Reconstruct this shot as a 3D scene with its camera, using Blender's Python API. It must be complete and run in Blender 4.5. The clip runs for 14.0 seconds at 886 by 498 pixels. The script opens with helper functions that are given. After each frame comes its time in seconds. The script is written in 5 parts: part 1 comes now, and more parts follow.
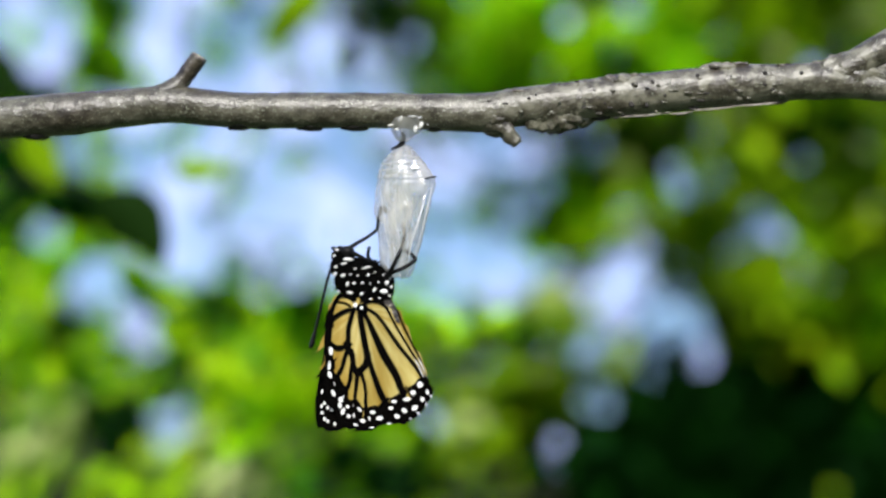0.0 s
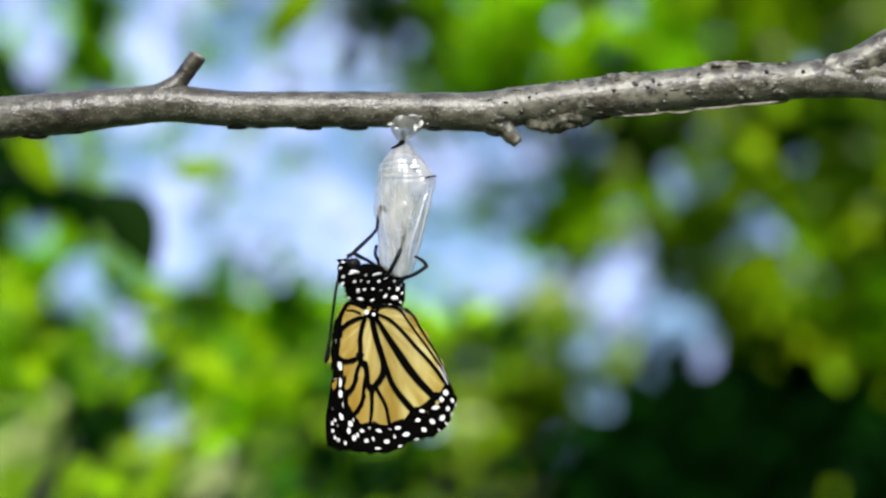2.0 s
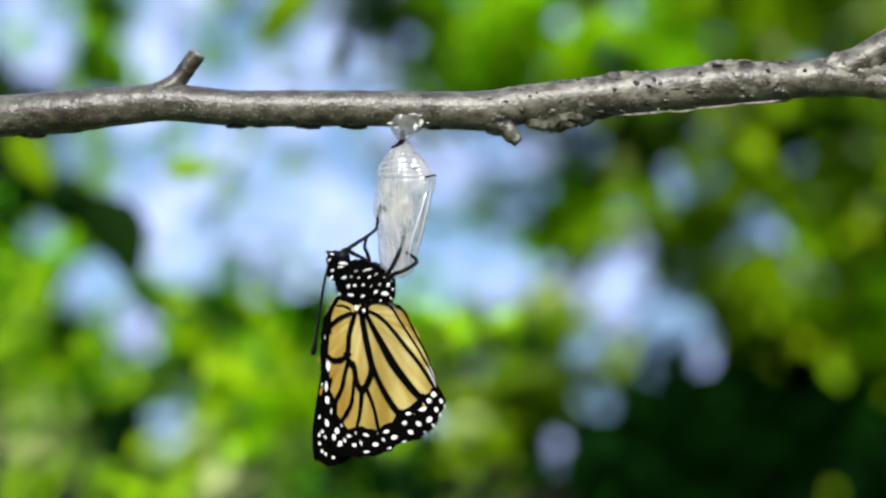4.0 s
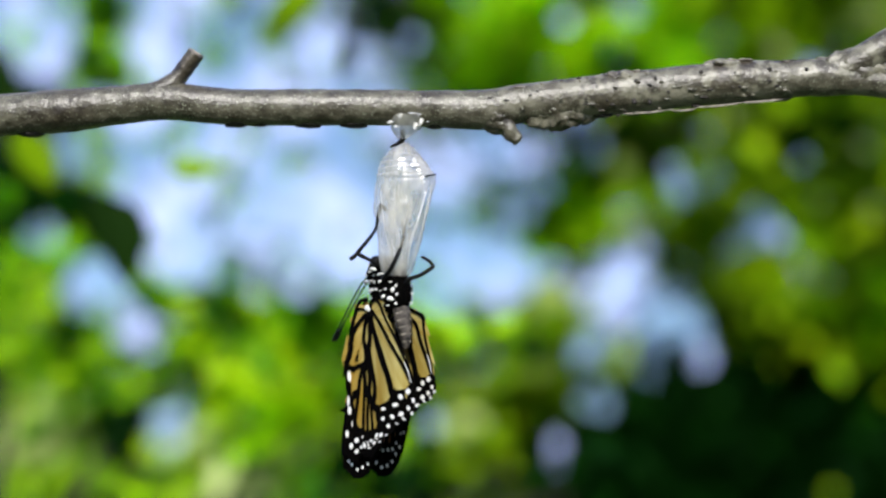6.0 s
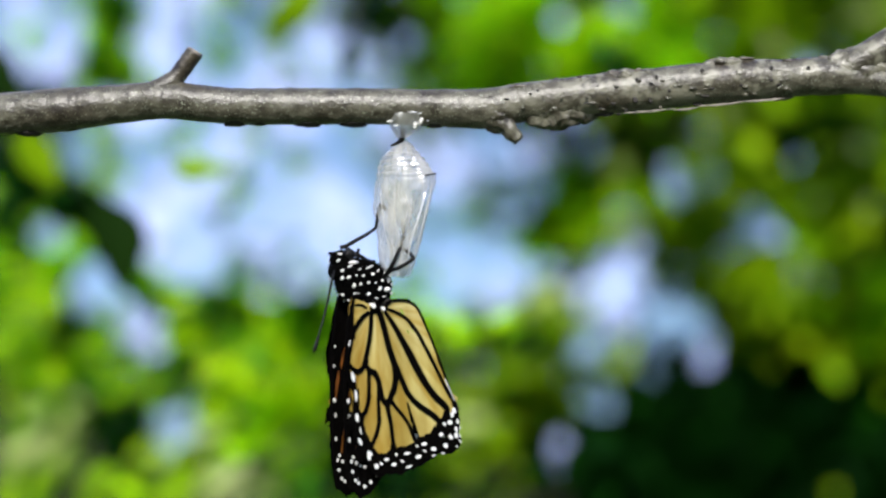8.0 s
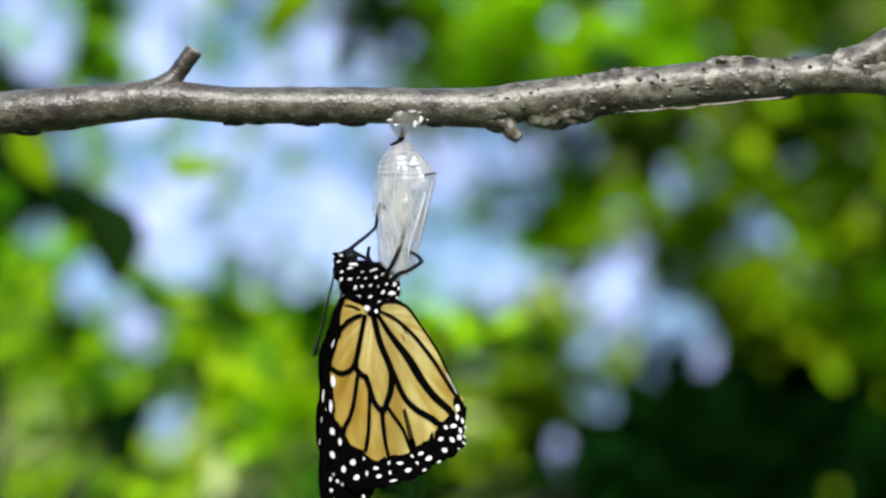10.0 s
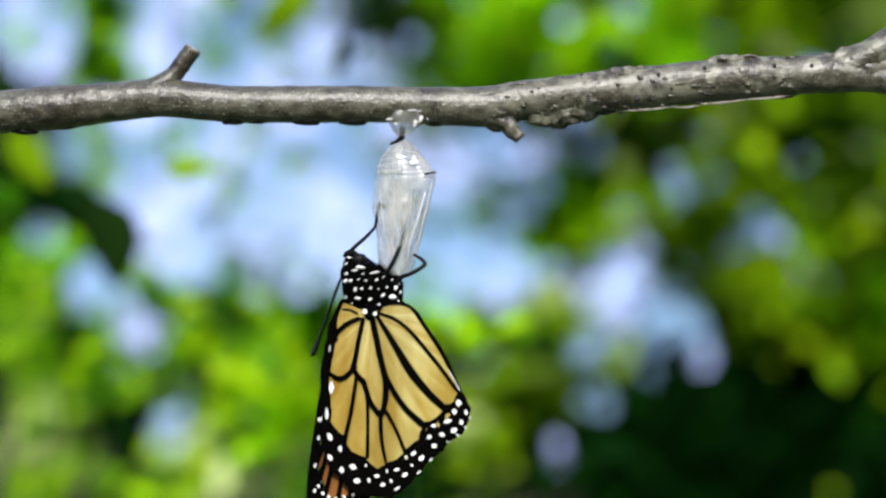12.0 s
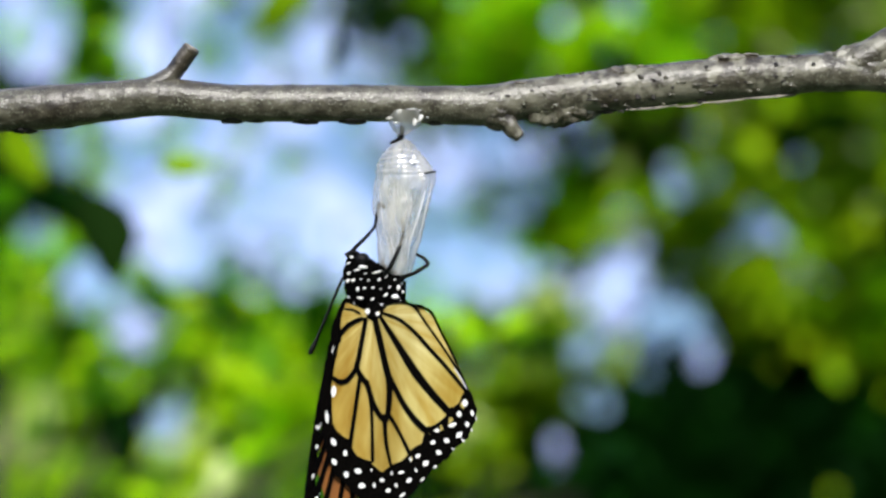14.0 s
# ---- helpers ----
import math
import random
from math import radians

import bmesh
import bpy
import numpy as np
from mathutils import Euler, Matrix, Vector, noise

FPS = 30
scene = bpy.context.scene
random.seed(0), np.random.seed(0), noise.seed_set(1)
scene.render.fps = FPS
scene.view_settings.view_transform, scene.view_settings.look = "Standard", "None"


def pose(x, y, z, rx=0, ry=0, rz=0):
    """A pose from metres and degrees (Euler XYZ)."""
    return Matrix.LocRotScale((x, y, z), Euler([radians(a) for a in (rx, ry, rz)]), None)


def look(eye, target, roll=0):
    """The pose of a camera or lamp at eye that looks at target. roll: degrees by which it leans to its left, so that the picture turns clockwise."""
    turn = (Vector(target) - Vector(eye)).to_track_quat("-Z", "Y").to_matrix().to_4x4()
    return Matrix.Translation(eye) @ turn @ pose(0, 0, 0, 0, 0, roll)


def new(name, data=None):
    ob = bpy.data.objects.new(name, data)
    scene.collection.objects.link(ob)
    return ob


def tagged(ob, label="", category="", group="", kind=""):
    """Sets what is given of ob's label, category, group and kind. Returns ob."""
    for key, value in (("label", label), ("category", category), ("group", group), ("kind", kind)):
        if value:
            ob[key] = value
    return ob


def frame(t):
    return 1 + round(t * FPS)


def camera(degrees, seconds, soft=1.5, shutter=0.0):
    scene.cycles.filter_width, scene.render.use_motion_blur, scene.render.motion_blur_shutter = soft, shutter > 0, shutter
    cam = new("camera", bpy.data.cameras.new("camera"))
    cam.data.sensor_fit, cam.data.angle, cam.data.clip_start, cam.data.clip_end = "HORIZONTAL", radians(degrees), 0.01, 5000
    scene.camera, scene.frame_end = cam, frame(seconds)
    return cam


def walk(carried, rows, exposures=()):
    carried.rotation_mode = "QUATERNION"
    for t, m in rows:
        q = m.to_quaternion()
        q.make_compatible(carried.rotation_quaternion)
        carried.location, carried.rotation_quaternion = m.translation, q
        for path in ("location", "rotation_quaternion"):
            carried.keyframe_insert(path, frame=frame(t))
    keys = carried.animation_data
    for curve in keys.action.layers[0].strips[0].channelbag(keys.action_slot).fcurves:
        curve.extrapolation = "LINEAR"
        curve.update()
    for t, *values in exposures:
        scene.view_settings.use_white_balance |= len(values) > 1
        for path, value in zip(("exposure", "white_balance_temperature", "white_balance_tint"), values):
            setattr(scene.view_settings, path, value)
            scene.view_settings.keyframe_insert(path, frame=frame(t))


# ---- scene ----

# ---------------------------------------------------------------- camera
U = 1e-4                 # one working unit: a tenth of a millimetre
H = 1.60                 # height of the lens over the ground
DEG = 30.0
DIST = 784 * U / math.tan(radians(DEG / 2))


TILT = 15.0              # the lens looks up by so much
RIGHT = Vector((1, 0, 0))
AHEAD = Vector((0, math.cos(radians(TILT)), math.sin(radians(TILT))))
UP = Vector((0, -math.sin(radians(TILT)), math.cos(radians(TILT))))
CENTRE = Vector((0, 0, H))


def P(u, v, d=0.0):
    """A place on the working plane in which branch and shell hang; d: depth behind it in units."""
    return CENTRE + RIGHT * ((u - 784) * U) + UP * ((441 - v) * U) + AHEAD * (d * U)


cam = camera(DEG, 14.0, soft=2.5)
cam.data.dof.use_dof = True
cam.data.dof.focus_distance = DIST + 0.003
cam.data.dof.aperture_fstop = 8.2


def drift(t):
    k = 1 - t / 14.0
    eye = CENTRE - AHEAD * DIST * (1 + 0.032 * k) + RIGHT * 0.5 * U * k + UP * 5.1 * U * k
    return pose(*eye, 90 + TILT, 0, 0)


walk(cam, [(t, drift(t)) for t in (0, 3.5, 7, 10.5, 14)], exposures=[(0, 0.86), (14, 0.86)])

# ---------------------------------------------------------------- light
SUN_EL, SUN_AZ = 27.0, 182.0      # azimuth clockwise from the viewing direction
world = bpy.data.worlds.new("world")
scene.world = world
world.use_nodes = True
wn = world.node_tree
sky = wn.nodes.new("ShaderNodeTexSky")
sky.sky_type = 'NISHITA'
sky.sun_disc = False
sky.sun_elevation = radians(SUN_EL)
sky.sun_rotation = radians(SUN_AZ)
sky.dust_density = 1.0
sky.ozone_density = 3.0
# thin, uneven summer cloud over the blue
wtc = wn.nodes.new("ShaderNodeTexCoord")
wno = wn.nodes.new("ShaderNodeTexNoise")
wno.inputs["Scale"].default_value, wno.inputs["Detail"].default_value = 21.0, 4.0
wn.links.new(wtc.outputs["Generated"], wno.inputs["Vector"])
wmr = wn.nodes.new("ShaderNodeMapRange")
wmr.inputs["From Min"].default_value, wmr.inputs["From Max"].default_value = 0.42, 0.62
wmr.inputs["To Max"].default_value = 0.9
wn.links.new(wno.outputs["Fac"], wmr.inputs[0])
wmx = wn.nodes.new("ShaderNodeMix")
wmx.data_type = 'RGBA'
wmx.inputs[7].default_value = (6.15, 7.1, 11.9, 1)
wn.links.new(wmr.outputs[0], wmx.inputs[0])
wn.links.new(sky.outputs[0], wmx.inputs[6])
wn.links.new(wmx.outputs[2], wn.nodes["Background"].inputs[0])
wn.nodes["Background"].inputs[1].default_value = 0.088
sun = new("sun", bpy.data.lights.new("sun", 'SUN'))
sun.data.energy = 3.7
sun.data.angle = radians(0.6)
sun.data.color = (1.0, 0.96, 0.90)
sd = Vector((math.sin(radians(SUN_AZ)) * math.cos(radians(SUN_EL)), math.cos(radians(SUN_AZ)) * math.cos(radians(SUN_EL)),
             math.sin(radians(SUN_EL))))
sun.matrix_world = look(Vector((0, 0, H)) + sd * 6, (0, 0, H))


# ---------------------------------------------------------------- materials
def material(name, base, other=None, rough=0.6, scale=300.0, detail=4.0, bump=0.0, bump_scale=None, stretch=(1, 1, 1),
             spec=0.5, metal=0.0, per_object=0.0):
    """A mottled surface of two colours, with fine relief and, if asked, a small shift from piece to piece."""
    m = bpy.data.materials.new(name)
    m.use_nodes = True
    nt = m.node_tree
    b = nt.nodes["Principled BSDF"]
    b.inputs["Roughness"].default_value = rough
    b.inputs["Metallic"].default_value = metal
    b.inputs["Specular IOR Level"].default_value = spec
    tc = nt.nodes.new("ShaderNodeTexCoord")
    mp = nt.nodes.new("ShaderNodeMapping")
    mp.inputs["Scale"].default_value = stretch
    nt.links.new(tc.outputs["Object"], mp.inputs[0])
    n = nt.nodes.new("ShaderNodeTexNoise")
    n.inputs["Scale"].default_value = scale
    n.inputs["Detail"].default_value = detail
    nt.links.new(mp.outputs[0], n.inputs["Vector"])
    r = nt.nodes.new("ShaderNodeValToRGB")
    r.color_ramp.elements[0].position, r.color_ramp.elements[1].position = 0.35, 0.65
    r.color_ramp.elements[0].color = (*base, 1)
    r.color_ramp.elements[1].color = (*(other or base), 1)
    nt.links.new(n.outputs["Fac"], r.inputs[0])
    out = r.outputs[0]
    if per_object:
        oi = nt.nodes.new("ShaderNodeObjectInfo")
        mr = nt.nodes.new("ShaderNodeMapRange")
        mr.inputs["To Min"].default_value, mr.inputs["To Max"].default_value = 1 - per_object, 1 + per_object
        nt.links.new(oi.outputs["Random"], mr.inputs[0])
        hs = nt.nodes.new("ShaderNodeHueSaturation")
        nt.links.new(mr.outputs[0], hs.inputs["Value"])
        nt.links.new(out, hs.inputs["Color"])
        out = hs.outputs[0]
    nt.links.new(out, b.inputs["Base Color"])
    if bump:
        n2 = nt.nodes.new("ShaderNodeTexNoise")
        n2.inputs["Scale"].default_value = bump_scale or scale * 3
        n2.inputs["Detail"].default_value = 5
        nt.links.new(mp.outputs[0], n2.inputs["Vector"])
        bp = nt.nodes.new("ShaderNodeBump")
        bp.inputs["Strength"].default_value = bump
        bp.inputs["Distance"].default_value = 0.0004
        nt.links.new(n2.outputs["Fac"], bp.inputs["Height"])
        nt.links.new(bp.outputs[0], b.inputs["Normal"])
    return m


def leaf_material(name, dark, light, through_col, mix=0.4, rough=0.45, spec=0.16, sprays=None):
    """Leaves: a reflecting face and sunlight passing through, each leaf a little different."""
    m = bpy.data.materials.new(name)
    m.use_nodes = True
    nt = m.node_tree
    b = nt.nodes["Principled BSDF"]
    b.inputs["Roughness"].default_value = rough
    b.inputs["Specular IOR Level"].default_value = spec
    geo = nt.nodes.new("ShaderNodeNewGeometry")
    r = nt.nodes.new("ShaderNodeValToRGB")
    r.color_ramp.elements[0].color = (*dark, 1)
    r.color_ramp.elements[1].color = (*light, 1)
    nt.links.new(geo.outputs["Random Per Island"], r.inputs[0])
    nt.links.new(r.outputs[0], b.inputs["Base Color"])
    tr = nt.nodes.new("ShaderNodeBsdfTranslucent")
    tr.inputs[0].default_value = (*through_col, 1)
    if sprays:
        # sunlit and shaded patches, put into the leaf colour by noise
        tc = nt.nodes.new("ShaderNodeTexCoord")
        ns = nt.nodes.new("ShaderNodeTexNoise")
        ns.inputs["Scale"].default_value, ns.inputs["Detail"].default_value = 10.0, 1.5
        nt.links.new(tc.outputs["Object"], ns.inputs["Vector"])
        lit_patches = nt.nodes.new("ShaderNodeValToRGB")
        lit_patches.color_ramp.elements[0].position, lit_patches.color_ramp.elements[1].position = 0.42, 0.54
        lit_patches.color_ramp.elements[0].color, lit_patches.color_ramp.elements[1].color = (*sprays, 1), (1.3, 1.32, 1.0, 1)
        nt.links.new(ns.outputs["Fac"], lit_patches.inputs[0])
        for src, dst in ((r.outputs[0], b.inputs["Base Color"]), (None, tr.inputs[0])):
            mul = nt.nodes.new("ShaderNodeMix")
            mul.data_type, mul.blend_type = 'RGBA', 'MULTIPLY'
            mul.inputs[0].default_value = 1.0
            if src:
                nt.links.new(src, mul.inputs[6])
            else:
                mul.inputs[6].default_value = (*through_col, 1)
            nt.links.new(lit_patches.outputs[0], mul.inputs[7])
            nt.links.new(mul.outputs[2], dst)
    mx = nt.nodes.new("ShaderNodeMixShader")
    mx.inputs[0].default_value = mix
    nt.links.new(b.outputs[0], mx.inputs[1])
    nt.links.new(tr.outputs[0], mx.inputs[2])
    nt.links.new(mx.outputs[0], nt.nodes["Material Output"].inputs[0])
    return m


def film_material(name, tint, clear, rough=0.25, gloss=0.12, vary=0.13):
    """A thin, milky, see-through skin: part clear, part scattering, with a gloss."""
    m = bpy.data.materials.new(name)
    m.use_nodes = True
    nt = m.node_tree
    nt.nodes.remove(nt.nodes["Principled BSDF"])
    tc = nt.nodes.new("ShaderNodeTexCoord")
    mp = nt.nodes.new("ShaderNodeMapping")
    mp.inputs["Scale"].default_value = (1, 1, 0.18)
    mp.inputs["Rotation"].default_value = (0, radians(12), 0)
    nt.links.new(tc.outputs["Object"], mp.inputs[0])
    n = nt.nodes.new("ShaderNodeTexNoise")
    n.inputs["Scale"].default_value = 500
    n.inputs["Detail"].default_value = 5
    nt.links.new(mp.outputs[0], n.inputs["Vector"])
    mr = nt.nodes.new("ShaderNodeMapRange")
    mr.inputs["From Min"].default_value, mr.inputs["From Max"].default_value = 0.3, 0.7
    mr.inputs["To Min"].default_value, mr.inputs["To Max"].default_value = clear + vary, clear - vary
    nt.links.new(n.outputs["Fac"], mr.inputs[0])
    dif, tra = nt.nodes.new("ShaderNodeBsdfDiffuse"), nt.nodes.new("ShaderNodeBsdfTranslucent")
    dif.inputs[0].default_value = tra.inputs[0].default_value = (*tint, 1)
    half = nt.nodes.new("ShaderNodeMixShader")
    nt.links.new(dif.outputs[0], half.inputs[1])
    nt.links.new(tra.outputs[0], half.inputs[2])
    clr = nt.nodes.new("ShaderNodeBsdfTransparent")
    mx = nt.nodes.new("ShaderNodeMixShader")
    nt.links.new(mr.outputs[0], mx.inputs[0])
    nt.links.new(half.outputs[0], mx.inputs[1])
    nt.links.new(clr.outputs[0], mx.inputs[2])
    gl = nt.nodes.new("ShaderNodeBsdfGlossy")
    gl.inputs["Roughness"].default_value = rough
    bp = nt.nodes.new("ShaderNodeBump")
    bp.inputs["Strength"].default_value = 0.5
    bp.inputs["Distance"].default_value = 0.0006
    nt.links.new(n.outputs["Fac"], bp.inputs["Height"])
    nt.links.new(bp.outputs[0], gl.inputs["Normal"])
    nt.links.new(bp.outputs[0], dif.inputs["Normal"])
    top = nt.nodes.new("ShaderNodeMixShader")
    top.inputs[0].default_value = gloss
    nt.links.new(mx.outputs[0], top.inputs[1])
    nt.links.new(gl.outputs[0], top.inputs[2])
    nt.links.new(top.outputs[0], nt.nodes["Material Output"].inputs[0])
    return m


def bark_material(name):
    """Smooth grey-brown bark: long stains, a fine grain, a scatter of pale specks."""
    m = material(name, (0.022, 0.0175, 0.012), (0.084, 0.077, 0.058), 0.38, 520, 8, 0.42, 1700, (0.75, 1, 1), spec=0.5)
    nt = m.node_tree
    b = nt.nodes["Principled BSDF"]
    old = b.inputs["Base Color"].links[0].from_socket
    tc = nt.nodes["Texture Coordinate"]
    nf = nt.nodes.new("ShaderNodeTexNoise")
    nf.inputs["Scale"].default_value, nf.inputs["Detail"].default_value = 2600, 3
    nt.links.new(tc.outputs["Object"], nf.inputs["Vector"])
    r = nt.nodes.new("ShaderNodeValToRGB")
    r.color_ramp.elements[0].position, r.color_ramp.elements[1].position = 0.60, 0.70
    nt.links.new(nf.outputs["Fac"], r.inputs[0])
    mx = nt.nodes.new("ShaderNodeMix")
    mx.data_type = 'RGBA'
    mx.inputs[7].default_value = (0.23, 0.24, 0.19, 1)
    nt.links.new(r.outputs[0], mx.inputs[0])
    nt.links.new(old, mx.inputs[6])
    nl = nt.nodes.new("ShaderNodeTexNoise")
    nl.inputs["Scale"].default_value, nl.inputs["Detail"].default_value = 70, 3
    nt.links.new(tc.outputs["Object"], nl.inputs["Vector"])
    r2 = nt.nodes.new("ShaderNodeValToRGB")
    r2.color_ramp.elements[0].color, r2.color_ramp.elements[1].color = (0.52, 0.47, 0.42, 1), (1.06, 1.1, 1.04, 1)
    r2.color_ramp.elements[0].position, r2.color_ramp.elements[1].position = 0.38, 0.58
    nt.links.new(nl.outputs["Fac"], r2.inputs[0])
    m2 = nt.nodes.new("ShaderNodeMix")
    m2.data_type, m2.blend_type = 'RGBA', 'MULTIPLY'
    m2.inputs[0].default_value = 1.0
    nt.links.new(mx.outputs[2], m2.inputs[6])
    nt.links.new(r2.outputs[0], m2.inputs[7])
    # pale lichen film, in patches, on the older wood beyond the shell
    sx = nt.nodes.new("ShaderNodeSeparateXYZ")
    nt.links.new(tc.outputs["Object"], sx.inputs[0])
    old_wood = nt.nodes.new("ShaderNodeMapRange")
    old_wood.inputs["From Min"].default_value, old_wood.inputs["From Max"].default_value = -0.004, 0.025
    nt.links.new(sx.outputs[0], old_wood.inputs[0])
    lich = nt.nodes.new("ShaderNodeTexNoise")
    lich.inputs["Scale"].default_value, lich.inputs["Detail"].default_value = 330, 6
    nt.links.new(tc.outputs["Object"], lich.inputs["Vector"])
    spread_ = nt.nodes.new("ShaderNodeMapRange")
    spread_.inputs["From Min"].default_value, spread_.inputs["From Max"].default_value = 0.47, 0.60
    nt.links.new(lich.outputs["Fac"], spread_.inputs[0])
    both = nt.nodes.new("ShaderNodeMath")
    both.operation = 'MULTIPLY'
    nt.links.new(old_wood.outputs[0], both.inputs[0])
    nt.links.new(spread_.outputs[0], both.inputs[1])
    m3 = nt.nodes.new("ShaderNodeMix")
    m3.data_type = 'RGBA'
    m3.inputs[7].default_value = (0.145, 0.14, 0.104, 1)
    nt.links.new(both.outputs[0], m3.inputs[0])
    nt.links.new(m2.outputs[2], m3.inputs[6])
    nt.links.new(m3.outputs[2], b.inputs["Base Color"])
    return m


BARK = bark_material("bark")
PEEL = material("peeling_bark", (0.08, 0.068, 0.055), (0.24, 0.215, 0.18), 0.6, 500, 5, 0.5)
CUT = material("cut_wood", (0.10, 0.088, 0.07), (0.22, 0.19, 0.155), 0.7, 800, 5, 0.4)
DARK_BARK = material("dark_bark", (0.006, 0.005, 0.004), (0.022, 0.018, 0.015), 0.8, 500, 5, 0.6)
SHELL = film_material("pupal_skin", (0.74, 0.715, 0.64), 0.62, 0.22, 0.10, 0.24)
RIB = film_material("pupal_rib", (0.84, 0.82, 0.76), 0.55, 0.25, 0.10)
SILK = film_material("silk", (0.66, 0.66, 0.61), 0.62, 0.3, 0.1)
# near-white skin for wet folds, with highlights put into the colour
GLINT = film_material("wet_glint_skin", (0.95, 0.95, 0.95), 0.2, 0.15, 0.35)
BLACK = material("black_chitin", (0.001, 0.0012, 0.0014), (0.004, 0.004, 0.0042), 0.4, 900, 4, 0.4, spec=0.12)
FUR = material("black_fur", (0.0006, 0.0006, 0.0006), (0.002, 0.0019, 0.0018), 0.85, 1500, 4, 0.8, 3500, spec=0.012)
WING_BLACK = material("wing_black", (0.0006, 0.0005, 0.0005), (0.002, 0.0016, 0.0014), 0.75, 1200, 4, 0.3, spec=0.012)
WING_WHITE = material("wing_white", (0.58, 0.58, 0.56), (0.78, 0.78, 0.76), 0.7, 1500, 3)
ABDOMEN = material("abdomen_scales", (0.004, 0.004, 0.004), (0.09, 0.08, 0.068), 0.7, 480, 4, 0.6, 2200, spec=0.2)
BAND = material("pale_band", (0.10, 0.088, 0.07), (0.30, 0.275, 0.23), 0.7, 900, 3)
RUST = material("wing_rust", (0.085, 0.022, 0.001), (0.19, 0.066, 0.004), 0.6, 260, 4, 0.15, 1500, (1, 1, 0.2), per_object=0.08)


def cell_material(name):
    """Wing membrane: buff, warmer towards the front, with ochre streaks that fan out from the root."""
    m = material(name, (0.252, 0.170, 0.026), (0.395, 0.308, 0.092), 0.65, 170, 5, 0.12, 1800, (1, 1, 0.16), spec=0.2)
    nt = m.node_tree
    b = nt.nodes["Principled BSDF"]
    old = b.inputs["Base Color"].links[0].from_socket
    tc = nt.nodes["Texture Coordinate"]
    sx = nt.nodes.new("ShaderNodeSeparateXYZ")
    nt.links.new(tc.outputs["Object"], sx.inputs[0])
    neg, fan, far, at = (nt.nodes.new("ShaderNodeMath") for _ in range(4))
    neg.operation, neg.inputs[1].default_value = 'MULTIPLY', -1.0
    nt.links.new(sx.outputs[2], neg.inputs[0])
    fan.operation = 'ARCTAN2'
    nt.links.new(sx.outputs[0], fan.inputs[0])
    nt.links.new(neg.outputs[0], fan.inputs[1])
    far.operation, far.inputs[1].default_value = 'MULTIPLY', 90.0
    nt.links.new(neg.outputs[0], far.inputs[0])
    at.operation, at.inputs[1].default_value = 'MULTIPLY', 5.5
    nt.links.new(fan.outputs[0], at.inputs[0])
    ray = nt.nodes.new("ShaderNodeCombineXYZ")
    nt.links.new(at.outputs[0], ray.inputs[0])
    nt.links.new(far.outputs[0], ray.inputs[1])
    ns = nt.nodes.new("ShaderNodeTexNoise")
    ns.inputs["Scale"].default_value, ns.inputs["Detail"].default_value = 1.0, 2.5
    nt.links.new(ray.outputs[0], ns.inputs["Vector"])
    st = nt.nodes.new("ShaderNodeValToRGB")
    st.color_ramp.elements[0].position, st.color_ramp.elements[1].position = 0.36, 0.64
    st.color_ramp.elements[0].color, st.color_ramp.elements[1].color = (0.88, 0.74, 0.42, 1), (1.25, 1.29, 1.42, 1)
    nt.links.new(ns.outputs["Fac"], st.inputs[0])
    r = nt.nodes.new("ShaderNodeValToRGB")
    r.color_ramp.elements[0].color, r.color_ramp.elements[1].color = (1.06, 0.97, 0.66, 1), (1.50, 1.72, 2.4, 1)
    e = r.color_ramp.elements.new(0.5)
    e.color = (1.0, 1.05, 1.08, 1)
    mr = nt.nodes.new("ShaderNodeMapRange")
    mr.inputs["From Min"].default_value, mr.inputs["From Max"].default_value = -0.008, 0.013
    nt.links.new(sx.outputs[0], mr.inputs[0])
    nt.links.new(mr.outputs[0], r.inputs[0])
    # paler towards the root
    reach = nt.nodes.new("ShaderNodeVectorMath")
    reach.operation = 'LENGTH'
    nt.links.new(tc.outputs["Object"], reach.inputs[0])
    mp = nt.nodes.new("ShaderNodeMapRange")
    mp.inputs["From Min"].default_value, mp.inputs["From Max"].default_value = 0.002, 0.013
    nt.links.new(reach.outputs["Value"], mp.inputs[0])
    pale = nt.nodes.new("ShaderNodeValToRGB")
    pale.color_ramp.elements[0].color, pale.color_ramp.elements[1].color = (1.28, 1.42, 2.1, 1), (0.98, 0.97, 0.92, 1)
    nt.links.new(mp.outputs[0], pale.inputs[0])
    last = old
    for layer in (st, r, pale):
        mx = nt.nodes.new("ShaderNodeMix")
        mx.data_type, mx.blend_type = 'RGBA', 'MULTIPLY'
        mx.inputs[0].default_value = 1.0
        nt.links.new(last, mx.inputs[6])
        nt.links.new(layer.outputs[0], mx.inputs[7])
        last = mx.outputs[2]
    nt.links.new(last, b.inputs["Base Color"])
    # daylight comes through the thin membrane
    tr = nt.nodes.new("ShaderNodeBsdfTranslucent")
    nt.links.new(last, tr.inputs[0])
    mix = nt.nodes.new("ShaderNodeMixShader")
    mix.inputs[0].default_value = 0.32
    nt.links.new(b.outputs[0], mix.inputs[1])
    nt.links.new(tr.outputs[0], mix.inputs[2])
    nt.links.new(mix.outputs[0], nt.nodes["Material Output"].inputs[0])
    return m


